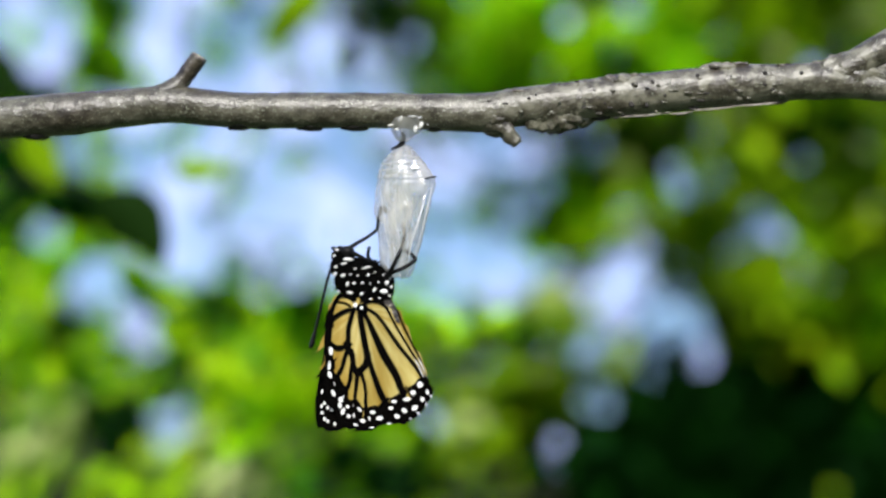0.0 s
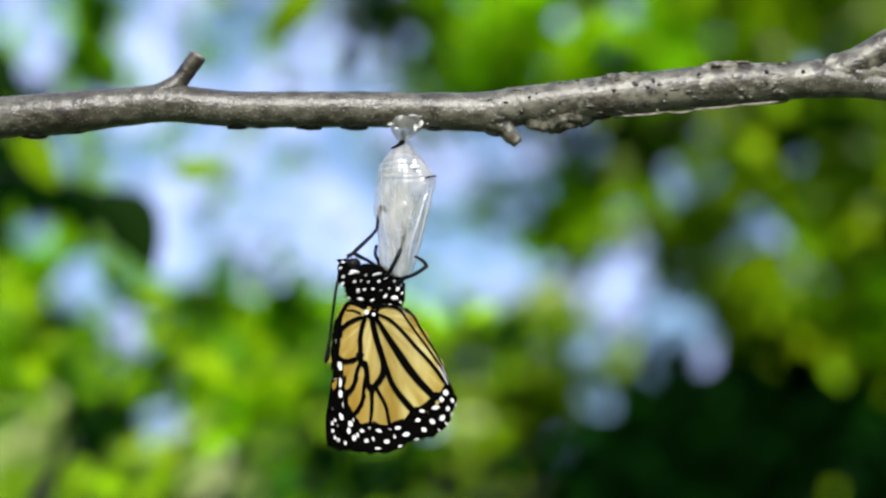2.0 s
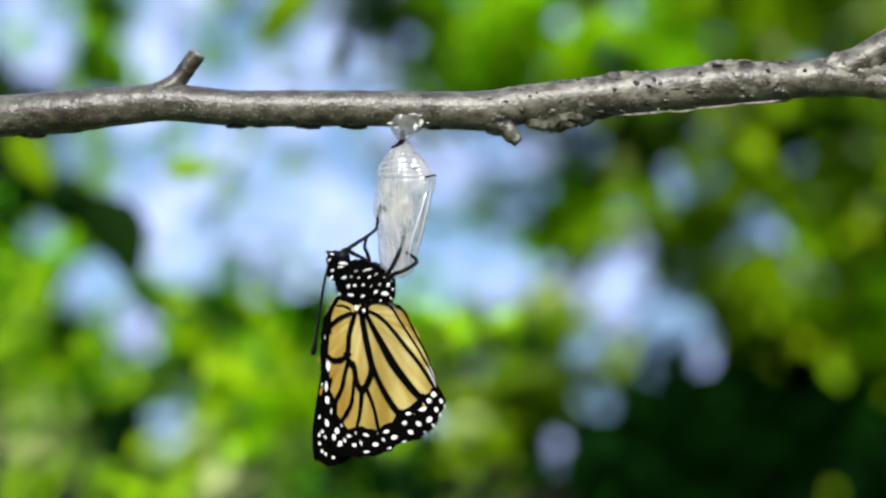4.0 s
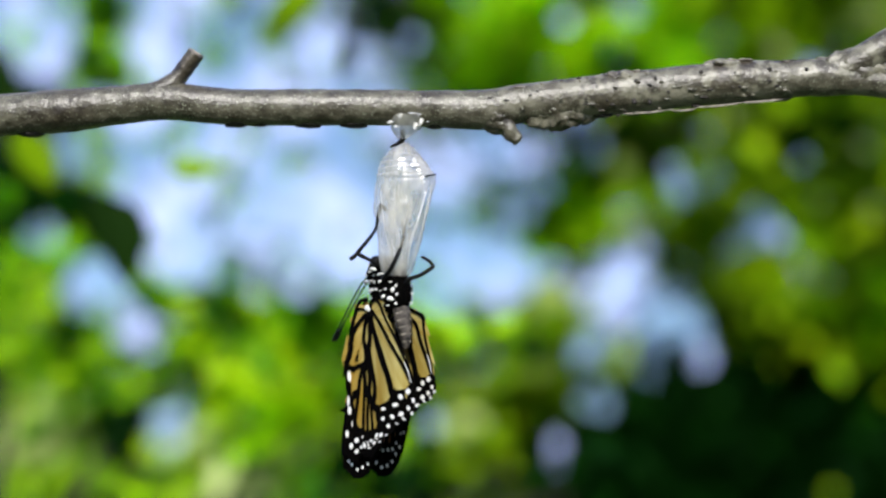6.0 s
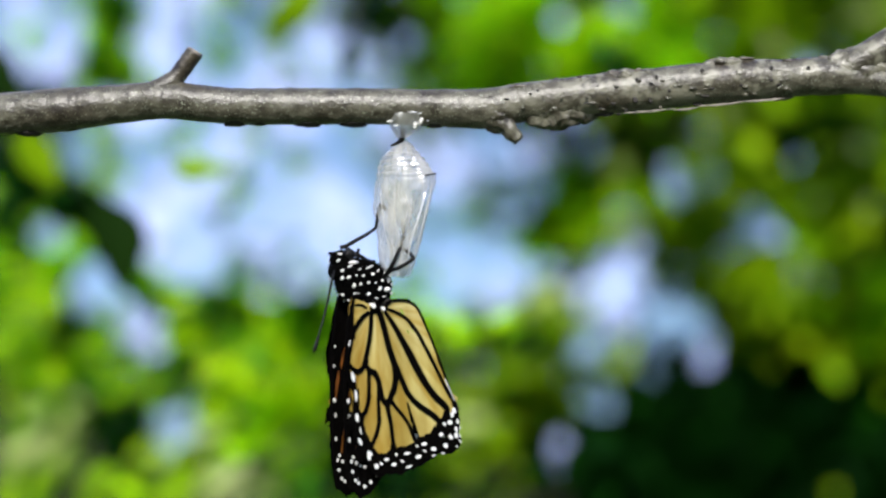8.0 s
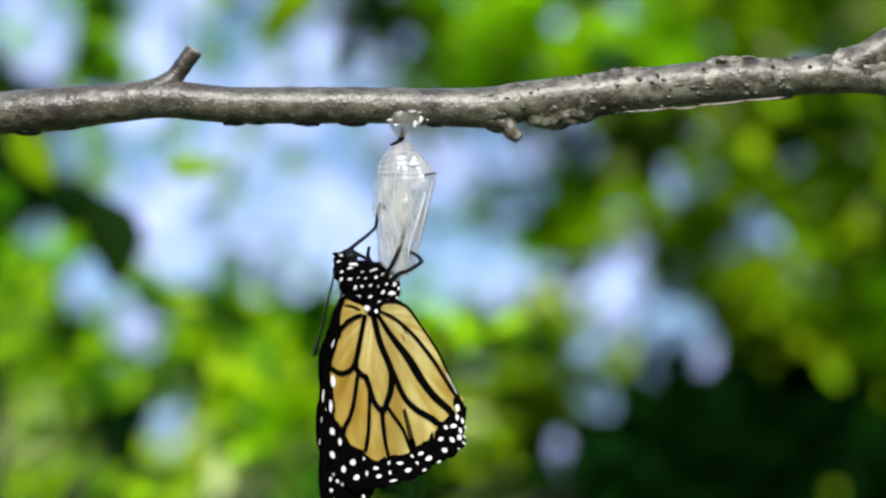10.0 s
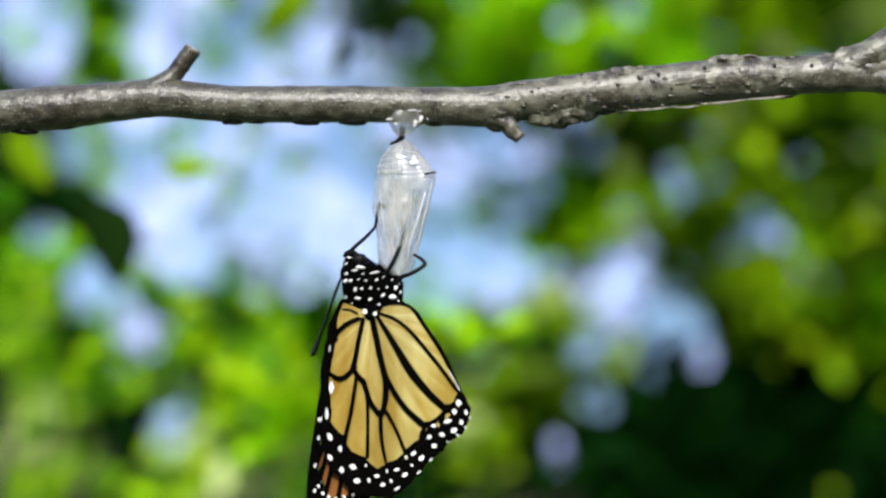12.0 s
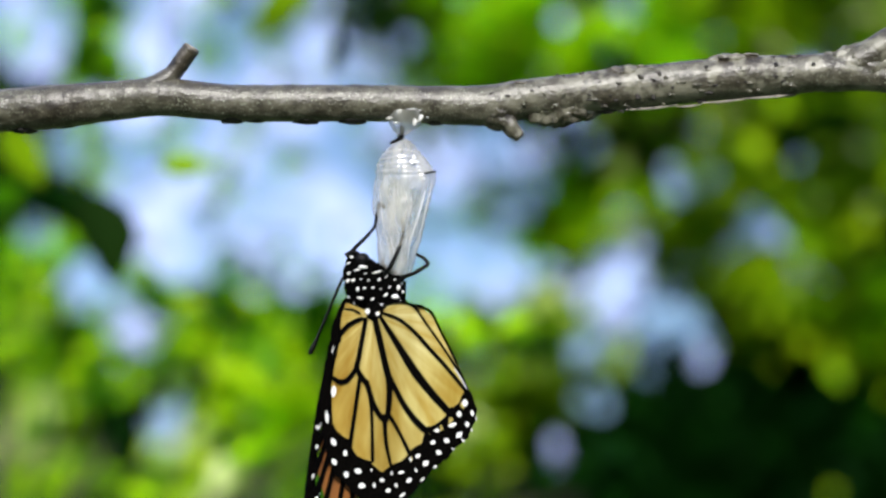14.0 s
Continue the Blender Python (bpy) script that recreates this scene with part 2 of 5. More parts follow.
CELL = cell_material("wing_cell")
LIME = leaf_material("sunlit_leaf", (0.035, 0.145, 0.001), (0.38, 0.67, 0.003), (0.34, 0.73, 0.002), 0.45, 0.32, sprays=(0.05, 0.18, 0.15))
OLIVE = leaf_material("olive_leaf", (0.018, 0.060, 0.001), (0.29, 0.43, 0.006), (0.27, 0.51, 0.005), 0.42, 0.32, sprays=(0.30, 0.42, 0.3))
# paler copy of LIME: sunlit patches are put into the colour
LIT_LEAF = leaf_material("lit_leaf", (0.12, 0.30, 0.003), (0.44, 0.67, 0.005), (0.40, 0.73, 0.003), 0.45, 0.3)
# near-black greens: the shade on these leaves is put into the colour
SHADED_GREEN = leaf_material("shaded_leaf", (0.0007, 0.0095, 0.001), (0.0034, 0.027, 0.0013), (0.0026, 0.026, 0.0013), 0.3, 0.6, 0.03)
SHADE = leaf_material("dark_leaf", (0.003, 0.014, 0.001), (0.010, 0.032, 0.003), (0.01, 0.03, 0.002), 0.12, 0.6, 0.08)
# pale leaf undersides; the same colour also paints highlights among the leaves
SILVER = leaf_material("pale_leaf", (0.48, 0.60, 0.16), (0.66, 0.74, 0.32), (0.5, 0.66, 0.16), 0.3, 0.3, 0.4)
GRASS = material("grass", (0.02, 0.04, 0.008), (0.055, 0.085, 0.02), 0.9, 3.0, 8, 0.8, 40)


# ---------------------------------------------------------------- mesh helpers
def part(name, bm, mat, parent=None, label="", smooth=True):
    """Links a bmesh as one mesh object, under a parent if given."""
    me = bpy.data.meshes.new(name)
    bmesh.ops.recalc_face_normals(bm, faces=bm.faces)
    bm.to_mesh(me)
    bm.free()
    for m in (mat if isinstance(mat, (list, tuple)) else [mat]):
        me.materials.append(m)
    if smooth:
        for p in me.polygons:
            p.use_smooth = True
    ob = new(name, me)
    if parent:
        ob.parent = parent
    return tagged(ob, label)


def spline(points, k):
    """k + 1 places along a smooth curve through the points, evenly by knot."""
    pts = [Vector(p) for p in points]
    n = len(pts) - 1
    res = []
    for i in range(k + 1):
        s = i / k * n
        j = min(int(s), n - 1)
        f = s - j
        p0, p1, p2, p3 = pts[max(j - 1, 0)], pts[j], pts[j + 1], pts[min(j + 2, n)]
        res.append(0.5 * (2 * p1 + (p2 - p0) * f + (2 * p0 - 5 * p1 + 4 * p2 - p3) * f * f + (3 * p1 - p0 - 3 * p2 + p3) * f ** 3))
    return res


def tube(bm, centres, radii, sides=10, rough=0.0, grain=400.0, flat=1.0, seed=0.0):
    """A closed tube along centres, its skin roughened by noise."""
    rings = []
    n = len(centres)
    ref = Vector((0, 1, 0))
    for i, c in enumerate(centres):
        d = (centres[min(i + 1, n - 1)] - centres[max(i - 1, 0)]).normalized()
        a = ref - d * ref.dot(d)
        if a.length < 1e-3:
            a = Vector((1, 0, 0)) - d * d.x
        a.normalize()
        b = d.cross(a)
        ring = []
        for k in range(sides):
            w = 2 * math.pi * k / sides
            o = a * math.cos(w) * flat + b * math.sin(w)
            r = radii[i]
            if rough:
                r *= 1 + rough * noise.fractal((c + o * r) * grain + Vector((seed, 0, 0)), 0.8, 2.0, 4)
            ring.append(bm.verts.new(c + o * r))
        rings.append(ring)
    for r0, r1 in zip(rings, rings[1:]):
        for k in range(sides):
            bm.faces.new((r0[k], r0[(k + 1) % sides], r1[(k + 1) % sides], r1[k]))
    bm.faces.new(rings[0][::-1])
    bm.faces.new(rings[-1])
    return rings


def blob(bm, centre, radii, seg=24, rings=14, rough=0.0, grain=600.0, turn=None, square=0.0):
    """A rounded body, roughened; square: how far it swells towards a box."""
    m = turn or Matrix.Identity(3)
    res = bmesh.ops.create_uvsphere(bm, u_segments=seg, v_segments=rings, radius=1.0)
    for v in res["verts"]:
        if square:
            v.co = v.co.lerp(v.co / max(abs(v.co.x), abs(v.co.y), abs(v.co.z)), square)
        o = m @ Vector((v.co.x * radii[0], v.co.y * radii[1], v.co.z * radii[2]))
        if rough:
            o *= 1 + rough * noise.fractal(o * grain + Vector(centre) * 50, 0.8, 2.0, 4)
        v.co = Vector(centre) + o


def slab(bm, outline, thick):
    """A thin plate from an outline of (x, z), centred on its plane."""
    front = [bm.verts.new((x, -thick / 2, z)) for x, z in outline]
    back = [bm.verts.new((x, thick / 2, z)) for x, z in outline]
    bm.faces.new(front)
    bm.faces.new(back[::-1])
    for i in range(len(outline)):
        j = (i + 1) % len(outline)
        bm.faces.new((front[i], back[i], back[j], front[j]))


def lerp_table(table, x):
    for (x0, y0), (x1, y1) in zip(table, table[1:]):
        if x <= x1:
            f = max(0.0, (x - x0) / (x1 - x0))
            return y0 + (y1 - y0) * f
    return table[-1][1]


# ---------------------------------------------------------------- ground
def build_ground():
    bm = bmesh.new()
    n = 40
    grid = []
    for i in range(n + 1):
        row = []
        for j in range(n + 1):
            x = math.copysign((abs(i - n / 2) / (n / 2)) ** 3, i - n / 2) * 900
            y = math.copysign((abs(j - n / 2) / (n / 2)) ** 3, j - n / 2) * 900
            row.append(bm.verts.new((x, y, 0.04 * noise.noise(Vector((x, y, 0)) * 0.4))))
        grid.append(row)
    for i in range(n):
        for j in range(n):
            bm.faces.new((grid[i][j], grid[i + 1][j], grid[i + 1][j + 1], grid[i][j + 1]))
    tagged(part("ground", bm, GRASS), "grassy green ground under the trees", "ground", kind="structure")


build_ground()


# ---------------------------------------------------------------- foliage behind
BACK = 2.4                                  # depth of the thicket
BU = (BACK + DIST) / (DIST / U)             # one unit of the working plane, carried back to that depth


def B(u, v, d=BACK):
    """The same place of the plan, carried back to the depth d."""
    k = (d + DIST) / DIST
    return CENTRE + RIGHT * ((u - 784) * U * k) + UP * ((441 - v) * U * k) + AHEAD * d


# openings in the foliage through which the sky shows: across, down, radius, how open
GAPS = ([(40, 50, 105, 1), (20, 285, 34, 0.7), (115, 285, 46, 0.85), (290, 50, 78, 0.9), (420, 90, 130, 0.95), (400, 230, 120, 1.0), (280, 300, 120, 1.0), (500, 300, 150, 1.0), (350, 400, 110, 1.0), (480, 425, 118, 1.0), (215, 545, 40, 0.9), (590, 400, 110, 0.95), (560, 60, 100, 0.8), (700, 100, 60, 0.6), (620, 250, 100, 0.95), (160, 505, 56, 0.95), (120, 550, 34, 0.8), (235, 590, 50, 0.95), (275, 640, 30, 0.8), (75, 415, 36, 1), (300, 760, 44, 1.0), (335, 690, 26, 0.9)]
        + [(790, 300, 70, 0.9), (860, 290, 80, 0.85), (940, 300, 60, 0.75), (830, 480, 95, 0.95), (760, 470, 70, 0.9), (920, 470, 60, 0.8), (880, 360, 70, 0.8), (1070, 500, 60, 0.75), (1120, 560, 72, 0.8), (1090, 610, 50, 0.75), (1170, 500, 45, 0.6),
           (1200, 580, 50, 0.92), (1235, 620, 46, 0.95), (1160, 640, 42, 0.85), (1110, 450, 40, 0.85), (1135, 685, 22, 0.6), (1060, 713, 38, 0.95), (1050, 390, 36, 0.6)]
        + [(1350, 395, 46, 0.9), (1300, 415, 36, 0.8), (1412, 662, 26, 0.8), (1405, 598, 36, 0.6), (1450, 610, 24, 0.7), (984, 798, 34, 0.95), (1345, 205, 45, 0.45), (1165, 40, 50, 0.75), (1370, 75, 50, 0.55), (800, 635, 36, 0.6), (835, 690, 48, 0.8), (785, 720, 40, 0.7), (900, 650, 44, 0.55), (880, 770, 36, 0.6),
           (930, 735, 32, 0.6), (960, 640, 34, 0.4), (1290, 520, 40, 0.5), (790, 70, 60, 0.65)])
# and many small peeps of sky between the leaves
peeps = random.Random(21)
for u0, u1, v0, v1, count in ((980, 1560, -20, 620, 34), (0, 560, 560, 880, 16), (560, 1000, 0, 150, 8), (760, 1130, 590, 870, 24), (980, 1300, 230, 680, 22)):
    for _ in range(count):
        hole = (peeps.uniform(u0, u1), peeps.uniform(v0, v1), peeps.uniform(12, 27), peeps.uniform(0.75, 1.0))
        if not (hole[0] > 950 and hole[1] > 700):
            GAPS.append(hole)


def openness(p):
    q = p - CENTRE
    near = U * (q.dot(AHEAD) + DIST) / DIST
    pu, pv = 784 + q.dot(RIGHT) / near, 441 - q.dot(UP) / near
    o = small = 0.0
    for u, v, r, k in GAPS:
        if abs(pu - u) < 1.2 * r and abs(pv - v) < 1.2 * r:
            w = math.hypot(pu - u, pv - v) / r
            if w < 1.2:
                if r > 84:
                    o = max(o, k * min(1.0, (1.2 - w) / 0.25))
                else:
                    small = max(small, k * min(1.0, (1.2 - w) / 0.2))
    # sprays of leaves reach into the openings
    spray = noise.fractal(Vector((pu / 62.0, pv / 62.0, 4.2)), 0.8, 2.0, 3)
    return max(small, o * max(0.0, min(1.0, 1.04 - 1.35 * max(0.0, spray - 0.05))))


def leaf(verts, faces, base, way, up, size):
    """One pointed leaf, folded along its midrib and drooping at the tip."""
    w = way.normalized()
    s = w.cross(up)
    s = s.normalized() if s.length > 1e-4 else Vector((1, 0, 0))
    nrm = s.cross(w)
    i = len(verts)
    for along, side, lift in ((0, 0, 0), (0.3, 0.27, 0.05), (0.62, 0.24, 0.03), (1, 0, -0.12), (0.62, -0.24, 0.03), (0.3, -0.27, 0.05), (0.3, 0, 0), (0.62, 0, -0.03)):
        verts.append(base + (w * along + s * side + nrm * lift) * size)
    faces += [(i, i + 1, i + 6), (i + 1, i + 2, i + 7, i + 6), (i + 2, i + 3, i + 7), (i, i + 6, i + 5), (i + 6, i + 7, i + 4, i + 5), (i + 7, i + 3, i + 4)]


def leaves_mesh(name, places, size, mat, parent, rng):
    verts, faces = [], []
    for p in places:
        way = Vector((rng.gauss(0, 1), rng.gauss(0, 1), rng.gauss(-0.35, 0.7)))
        up = Vector((rng.gauss(0, 0.5), rng.gauss(-0.4, 0.5), 1))
        long = size * rng.uniform(0.6, 1.25)
        leaf(verts, faces, p - way.normalized() * long * 0.5, way, up, long)
    me = bpy.data.meshes.new(name)
    me.from_pydata([tuple(v) for v in verts], [], faces)
    me.materials.append(mat)
    ob = new(name, me)
    ob.parent = parent
    return tagged(ob, kind="stuff")


def tree(name, label, category, foot, top, clumps, size, mat, seed, trunk_r=0.03, respect=True):
    """A tree: tapered trunk, a limb to every clump, and clumps of leaves with gaps."""
    rng = random.Random(seed)
    root = tagged(new(name), label, category)
    bm = bmesh.new()
    foot, top = Vector(foot), Vector(top)
    root.location = foot
    top, clumps = top - foot, [(Vector(c[0]) - foot, *c[1:]) for c in clumps]
    at, foot = foot, Vector((0, 0, 0))
    mid = foot.lerp(top, 0.5) + Vector((rng.uniform(-0.06, 0.06), rng.uniform(-0.05, 0.05), 0))
    line = spline([foot, mid, top], 14)
    tube(bm, line, [trunk_r * (1 - 0.75 * i / 14) for i in range(15)], 10, 0.25, 14)
    part("trunk", bm, DARK_BARK, root)
    for c, r, n, *own in clumps:
        c = Vector(c)
        start = min(line, key=lambda q: (q - c).length + 0.5 * max(0, q.z - c.z + 0.15))
        bm = bmesh.new()
        bend = start.lerp(c, 0.5) + Vector((0, 0, 0.05))
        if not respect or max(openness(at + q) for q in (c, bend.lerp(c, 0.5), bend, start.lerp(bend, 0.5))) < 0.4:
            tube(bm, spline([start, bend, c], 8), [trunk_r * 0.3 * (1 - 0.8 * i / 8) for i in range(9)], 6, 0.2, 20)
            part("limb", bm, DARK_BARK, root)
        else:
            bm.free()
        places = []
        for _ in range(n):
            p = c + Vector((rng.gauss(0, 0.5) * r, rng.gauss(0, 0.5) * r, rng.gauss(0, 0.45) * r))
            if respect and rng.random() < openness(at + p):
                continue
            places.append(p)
        if places:
            leaves_mesh("leaf_clump", places, size, own[0] if own else mat, root, rng)
    return root


def clump(u, v, r, n, d=BACK, *own):
    return (B(u, v, d), r * BU, round(n * 17.0), *own)


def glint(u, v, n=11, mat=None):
    """A tight knot of light-coloured leaves standing in for a blurred highlight."""
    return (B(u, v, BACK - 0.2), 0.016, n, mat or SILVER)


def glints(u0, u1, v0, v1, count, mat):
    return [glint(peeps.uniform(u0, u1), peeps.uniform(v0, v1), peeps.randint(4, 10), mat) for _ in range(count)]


# the near-black clumps paint shaded hollows between the sunlit leaves
bush = tree("bush", "bright lime-green leafy bush in full sun", "bush", (-0.95, 2.2, 0), (-0.9, 2.3, 1.75),
     ([clump(60, 600, 160, 150, 2.2), clump(210, 690, 180, 150, 2.25), clump(400, 620, 150, 120), clump(580, 620, 140, 110), clump(520, 760, 180, 140, 2.25), clump(330, 820, 200, 160), clump(60, 820, 180, 150, 2.25), clump(700, 860, 160, 110), clump(440, 545, 100, 60), clump(-180, 700, 240, 160), clump(-60, 480, 140, 80), clump(40, 340, 110, 60, 2.3), clump(120, 420, 90, 40, 2.3), clump(760, 620, 100, 36), clump(860, 600, 90, 14, BACK, OLIVE), clump(180, 110, 36, 50, 2.1), clump(180, 20, 36, 50, 2.1), *glints(165, 200, 0, 150, 6, LIT_LEAF), clump(290, 520, 60, 22), clump(300, 230, 160, 34)]
        + [clump(420, 330, 170, 30), clump(380, 60, 120, 26), clump(100, 60, 90, 24), clump(480, 480, 120, 30), clump(190, 270, 40, 26), clump(420, 800, 130, 90, 2.1), clump(280, 860, 130, 90, 2.1), clump(100, 700, 100, 50, 2.1), clump(480, 860, 110, 60, 2.1), clump(205, 770, 50, 12, 2.05, SHADED_GREEN), clump(560, 700, 40, 4, 2.05, SHADED_GREEN), clump(650, 630, 40, 4, 2.1, SHADED_GREEN), clump(100, 620, 50, 8, 2.05, SHADED_GREEN), clump(330, 720, 40, 5, 2.05, SHADED_GREEN), clump(20, 660, 50, 8, 2.05, SHADED_GREEN), clump(360, 800, 80, 8, 2.0, LIT_LEAF), clump(470, 690, 60, 5, 2.0, LIT_LEAF)]
        + [clump(250, 870, 60, 5, 2.0, LIT_LEAF), clump(430, 640, 50, 4, 2.05, LIT_LEAF), clump(540, 780, 50, 4, 2.0, LIT_LEAF), clump(40, 590, 50, 4, 2.05, LIT_LEAF), clump(318, 780, 34, 8, 1.95, SILVER), clump(85, 740, 30, 6, 1.95, SILVER), clump(45, 800, 38, 9, 1.95, SILVER), clump(386, 866, 34, 7, 1.95, SILVER), clump(140, 860, 50, 6, 1.95, LIT_LEAF), clump(60, 870, 50, 5, 1.95, LIT_LEAF), clump(180, 262, 20, 12, 2.1, LIT_LEAF), clump(178, 310, 20, 12, 2.1, LIT_LEAF), clump(180, 850, 36, 1.4, 2.0, SILVER), clump(440, 870, 40, 1.0, 2.0, SILVER), clump(390, 560, 45, 8, 2.2, SHADED_GREEN), clump(10, 180, 60, 40, 2.3, SHADED_GREEN), clump(60, 360, 90, 60, 2.2, SHADED_GREEN), clump(30, 500, 60, 30, 2.2, SHADED_GREEN), *[clump(u, v, 260, 120) for v in (1150, 1450, 1750) for u in (-150, 150, 450)], glint(50, 790, 12), glint(95, 750, 12), glint(25, 835, 6), glint(390, 860, 22), glint(300, 770, 16), glint(345, 690, 14), glint(60, 740), glint(150, 790), glint(90, 690), glint(250, 850), glint(480, 810), glint(30, 860), glint(330, 790), glint(130, 860)]
        + [glint(420, 830), glint(360, 520), glint(690, 800), glint(590, 600), *glints(0, 560, 570, 880, 12, SILVER), *glints(0, 560, 540, 880, 40, LIT_LEAF), *glints(0, 160, 330, 520, 12, LIT_LEAF), clump(30, 420, 70, 30, 2.1), clump(40, 350, 60, 16, 2.1), clump(110, 460, 50, 10, 2.1)]), 0.039, LIME, 11, 0.03)
# a few near-black clumps paint shade inside the crown
crown_tree = tree("tree", "olive-green tree with sunlit open crown", "tree", (0.75, 2.5, 0), (0.62, 2.3, 2.9),
     ([clump(900, 70, 150, 130, 2.3, LIME), clump(1080, 110, 170, 130), clump(1260, 90, 180, 130), clump(1450, 120, 190, 150), clump(1220, 280, 160, 110), clump(1420, 330, 170, 120), *glints(1080, 1260, 310, 430, 12, LIT_LEAF), *glints(1380, 1568, 330, 560, 16, LIT_LEAF), clump(1040, 340, 110, 60, BACK, LIME), clump(1540, 480, 180, 120, 2.3, LIME), clump(1330, 520, 150, 90), clump(740, 60, 100, 60), clump(900, -150, 240, 160), clump(1250, -160, 260, 200), clump(1650, 50, 260, 200), clump(1700, 400, 240, 180), clump(930, 600, 110, 60), clump(820, 380, 80, 9, BACK, LIME), clump(900, 390, 90, 9, BACK, LIME), clump(960, 545, 50, 12), clump(1010, 390, 60, 14, BACK, LIME), clump(860, 300, 110, 12), clump(1010, 470, 50, 14, 2.3, LIME), clump(1085, 425, 44, 12, 2.3, OLIVE), clump(950, 425, 40, 12, 2.3, LIME), clump(880, 340, 44, 10, 2.3, OLIVE)]
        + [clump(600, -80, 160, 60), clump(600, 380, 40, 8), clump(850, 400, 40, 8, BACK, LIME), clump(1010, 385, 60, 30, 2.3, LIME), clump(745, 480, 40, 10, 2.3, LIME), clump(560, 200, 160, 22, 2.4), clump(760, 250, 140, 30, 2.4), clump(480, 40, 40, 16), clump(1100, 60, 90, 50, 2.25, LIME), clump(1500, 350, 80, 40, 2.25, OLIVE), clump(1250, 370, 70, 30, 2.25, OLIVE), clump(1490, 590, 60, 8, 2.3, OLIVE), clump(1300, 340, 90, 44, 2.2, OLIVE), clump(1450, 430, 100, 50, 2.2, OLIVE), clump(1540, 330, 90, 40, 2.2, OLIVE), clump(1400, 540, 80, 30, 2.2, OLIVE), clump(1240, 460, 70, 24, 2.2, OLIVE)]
        + [clump(1000, 600, 70, 16, 2.2, OLIVE), clump(930, 60, 90, 30, 2.1, LIME), clump(900, 50, 60, 5, 2.05, LIT_LEAF), clump(960, 100, 50, 4, 2.05, LIT_LEAF), clump(1150, 90, 80, 24, 2.1, LIME), clump(1040, 250, 40, 8, 2.2, SHADED_GREEN), clump(1210, 460, 60, 16, 2.2, SHADED_GREEN), clump(1450, 250, 90, 14, 2.2, SHADED_GREEN), clump(670, 30, 50, 10, 2.2, SHADED_GREEN), glint(1100, 295), glint(968, 520, 26), glint(1110, 420), *[clump(u, v, 300, 130, 2.4) for v, u in ((-420, 800), (-430, 1250), (-420, 1650), (-700, 1000), (-720, 1450))], glint(1370, 75), glint(1300, 190), glint(960, 610), glint(1530, 300), glint(1100, 300, 14), glint(990, 545, 22), glint(1100, 425, 16), glint(1460, 480, 16), *glints(1000, 1560, 0, 600, 9, SILVER), *glints(1000, 1560, 0, 560, 36, LIT_LEAF), *glints(820, 1000, 0, 140, 14, LIT_LEAF)]), 0.039, OLIVE, 23, 0.045)
# nothing casts shade on this shrub; its leaf colour carries the dark
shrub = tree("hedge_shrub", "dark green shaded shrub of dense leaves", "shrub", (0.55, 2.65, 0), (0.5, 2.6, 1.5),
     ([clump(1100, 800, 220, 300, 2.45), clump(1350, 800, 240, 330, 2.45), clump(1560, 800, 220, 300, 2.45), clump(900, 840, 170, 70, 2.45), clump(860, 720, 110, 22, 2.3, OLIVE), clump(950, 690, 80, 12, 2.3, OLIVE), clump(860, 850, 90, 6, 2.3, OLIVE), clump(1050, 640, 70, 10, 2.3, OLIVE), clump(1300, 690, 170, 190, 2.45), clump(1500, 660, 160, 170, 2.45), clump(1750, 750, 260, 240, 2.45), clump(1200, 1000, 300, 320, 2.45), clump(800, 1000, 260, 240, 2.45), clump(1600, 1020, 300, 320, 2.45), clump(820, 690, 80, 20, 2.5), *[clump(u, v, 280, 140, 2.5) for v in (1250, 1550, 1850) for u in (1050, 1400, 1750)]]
        + [clump(1165, 795, 44, 1.2, 2.4, OLIVE), clump(1550, 765, 36, 3, 2.4, OLIVE), clump(850, 800, 80, 14, 2.4, OLIVE), *glints(780, 930, 590, 860, 9, LIT_LEAF), *glints(780, 930, 600, 760, 5, SILVER), glint(960, 640), glint(1450, 866, 2, LIT_LEAF)]), 0.048, SHADED_GREEN, 37, 0.04)


# a young bush nearer the branch, its single leaves almost to be told apart
NEAR = 0.62


def spray(u, v, r, n, *own):
    return (B(u, v, NEAR), r * U * (NEAR + DIST) / DIST, n, *own)


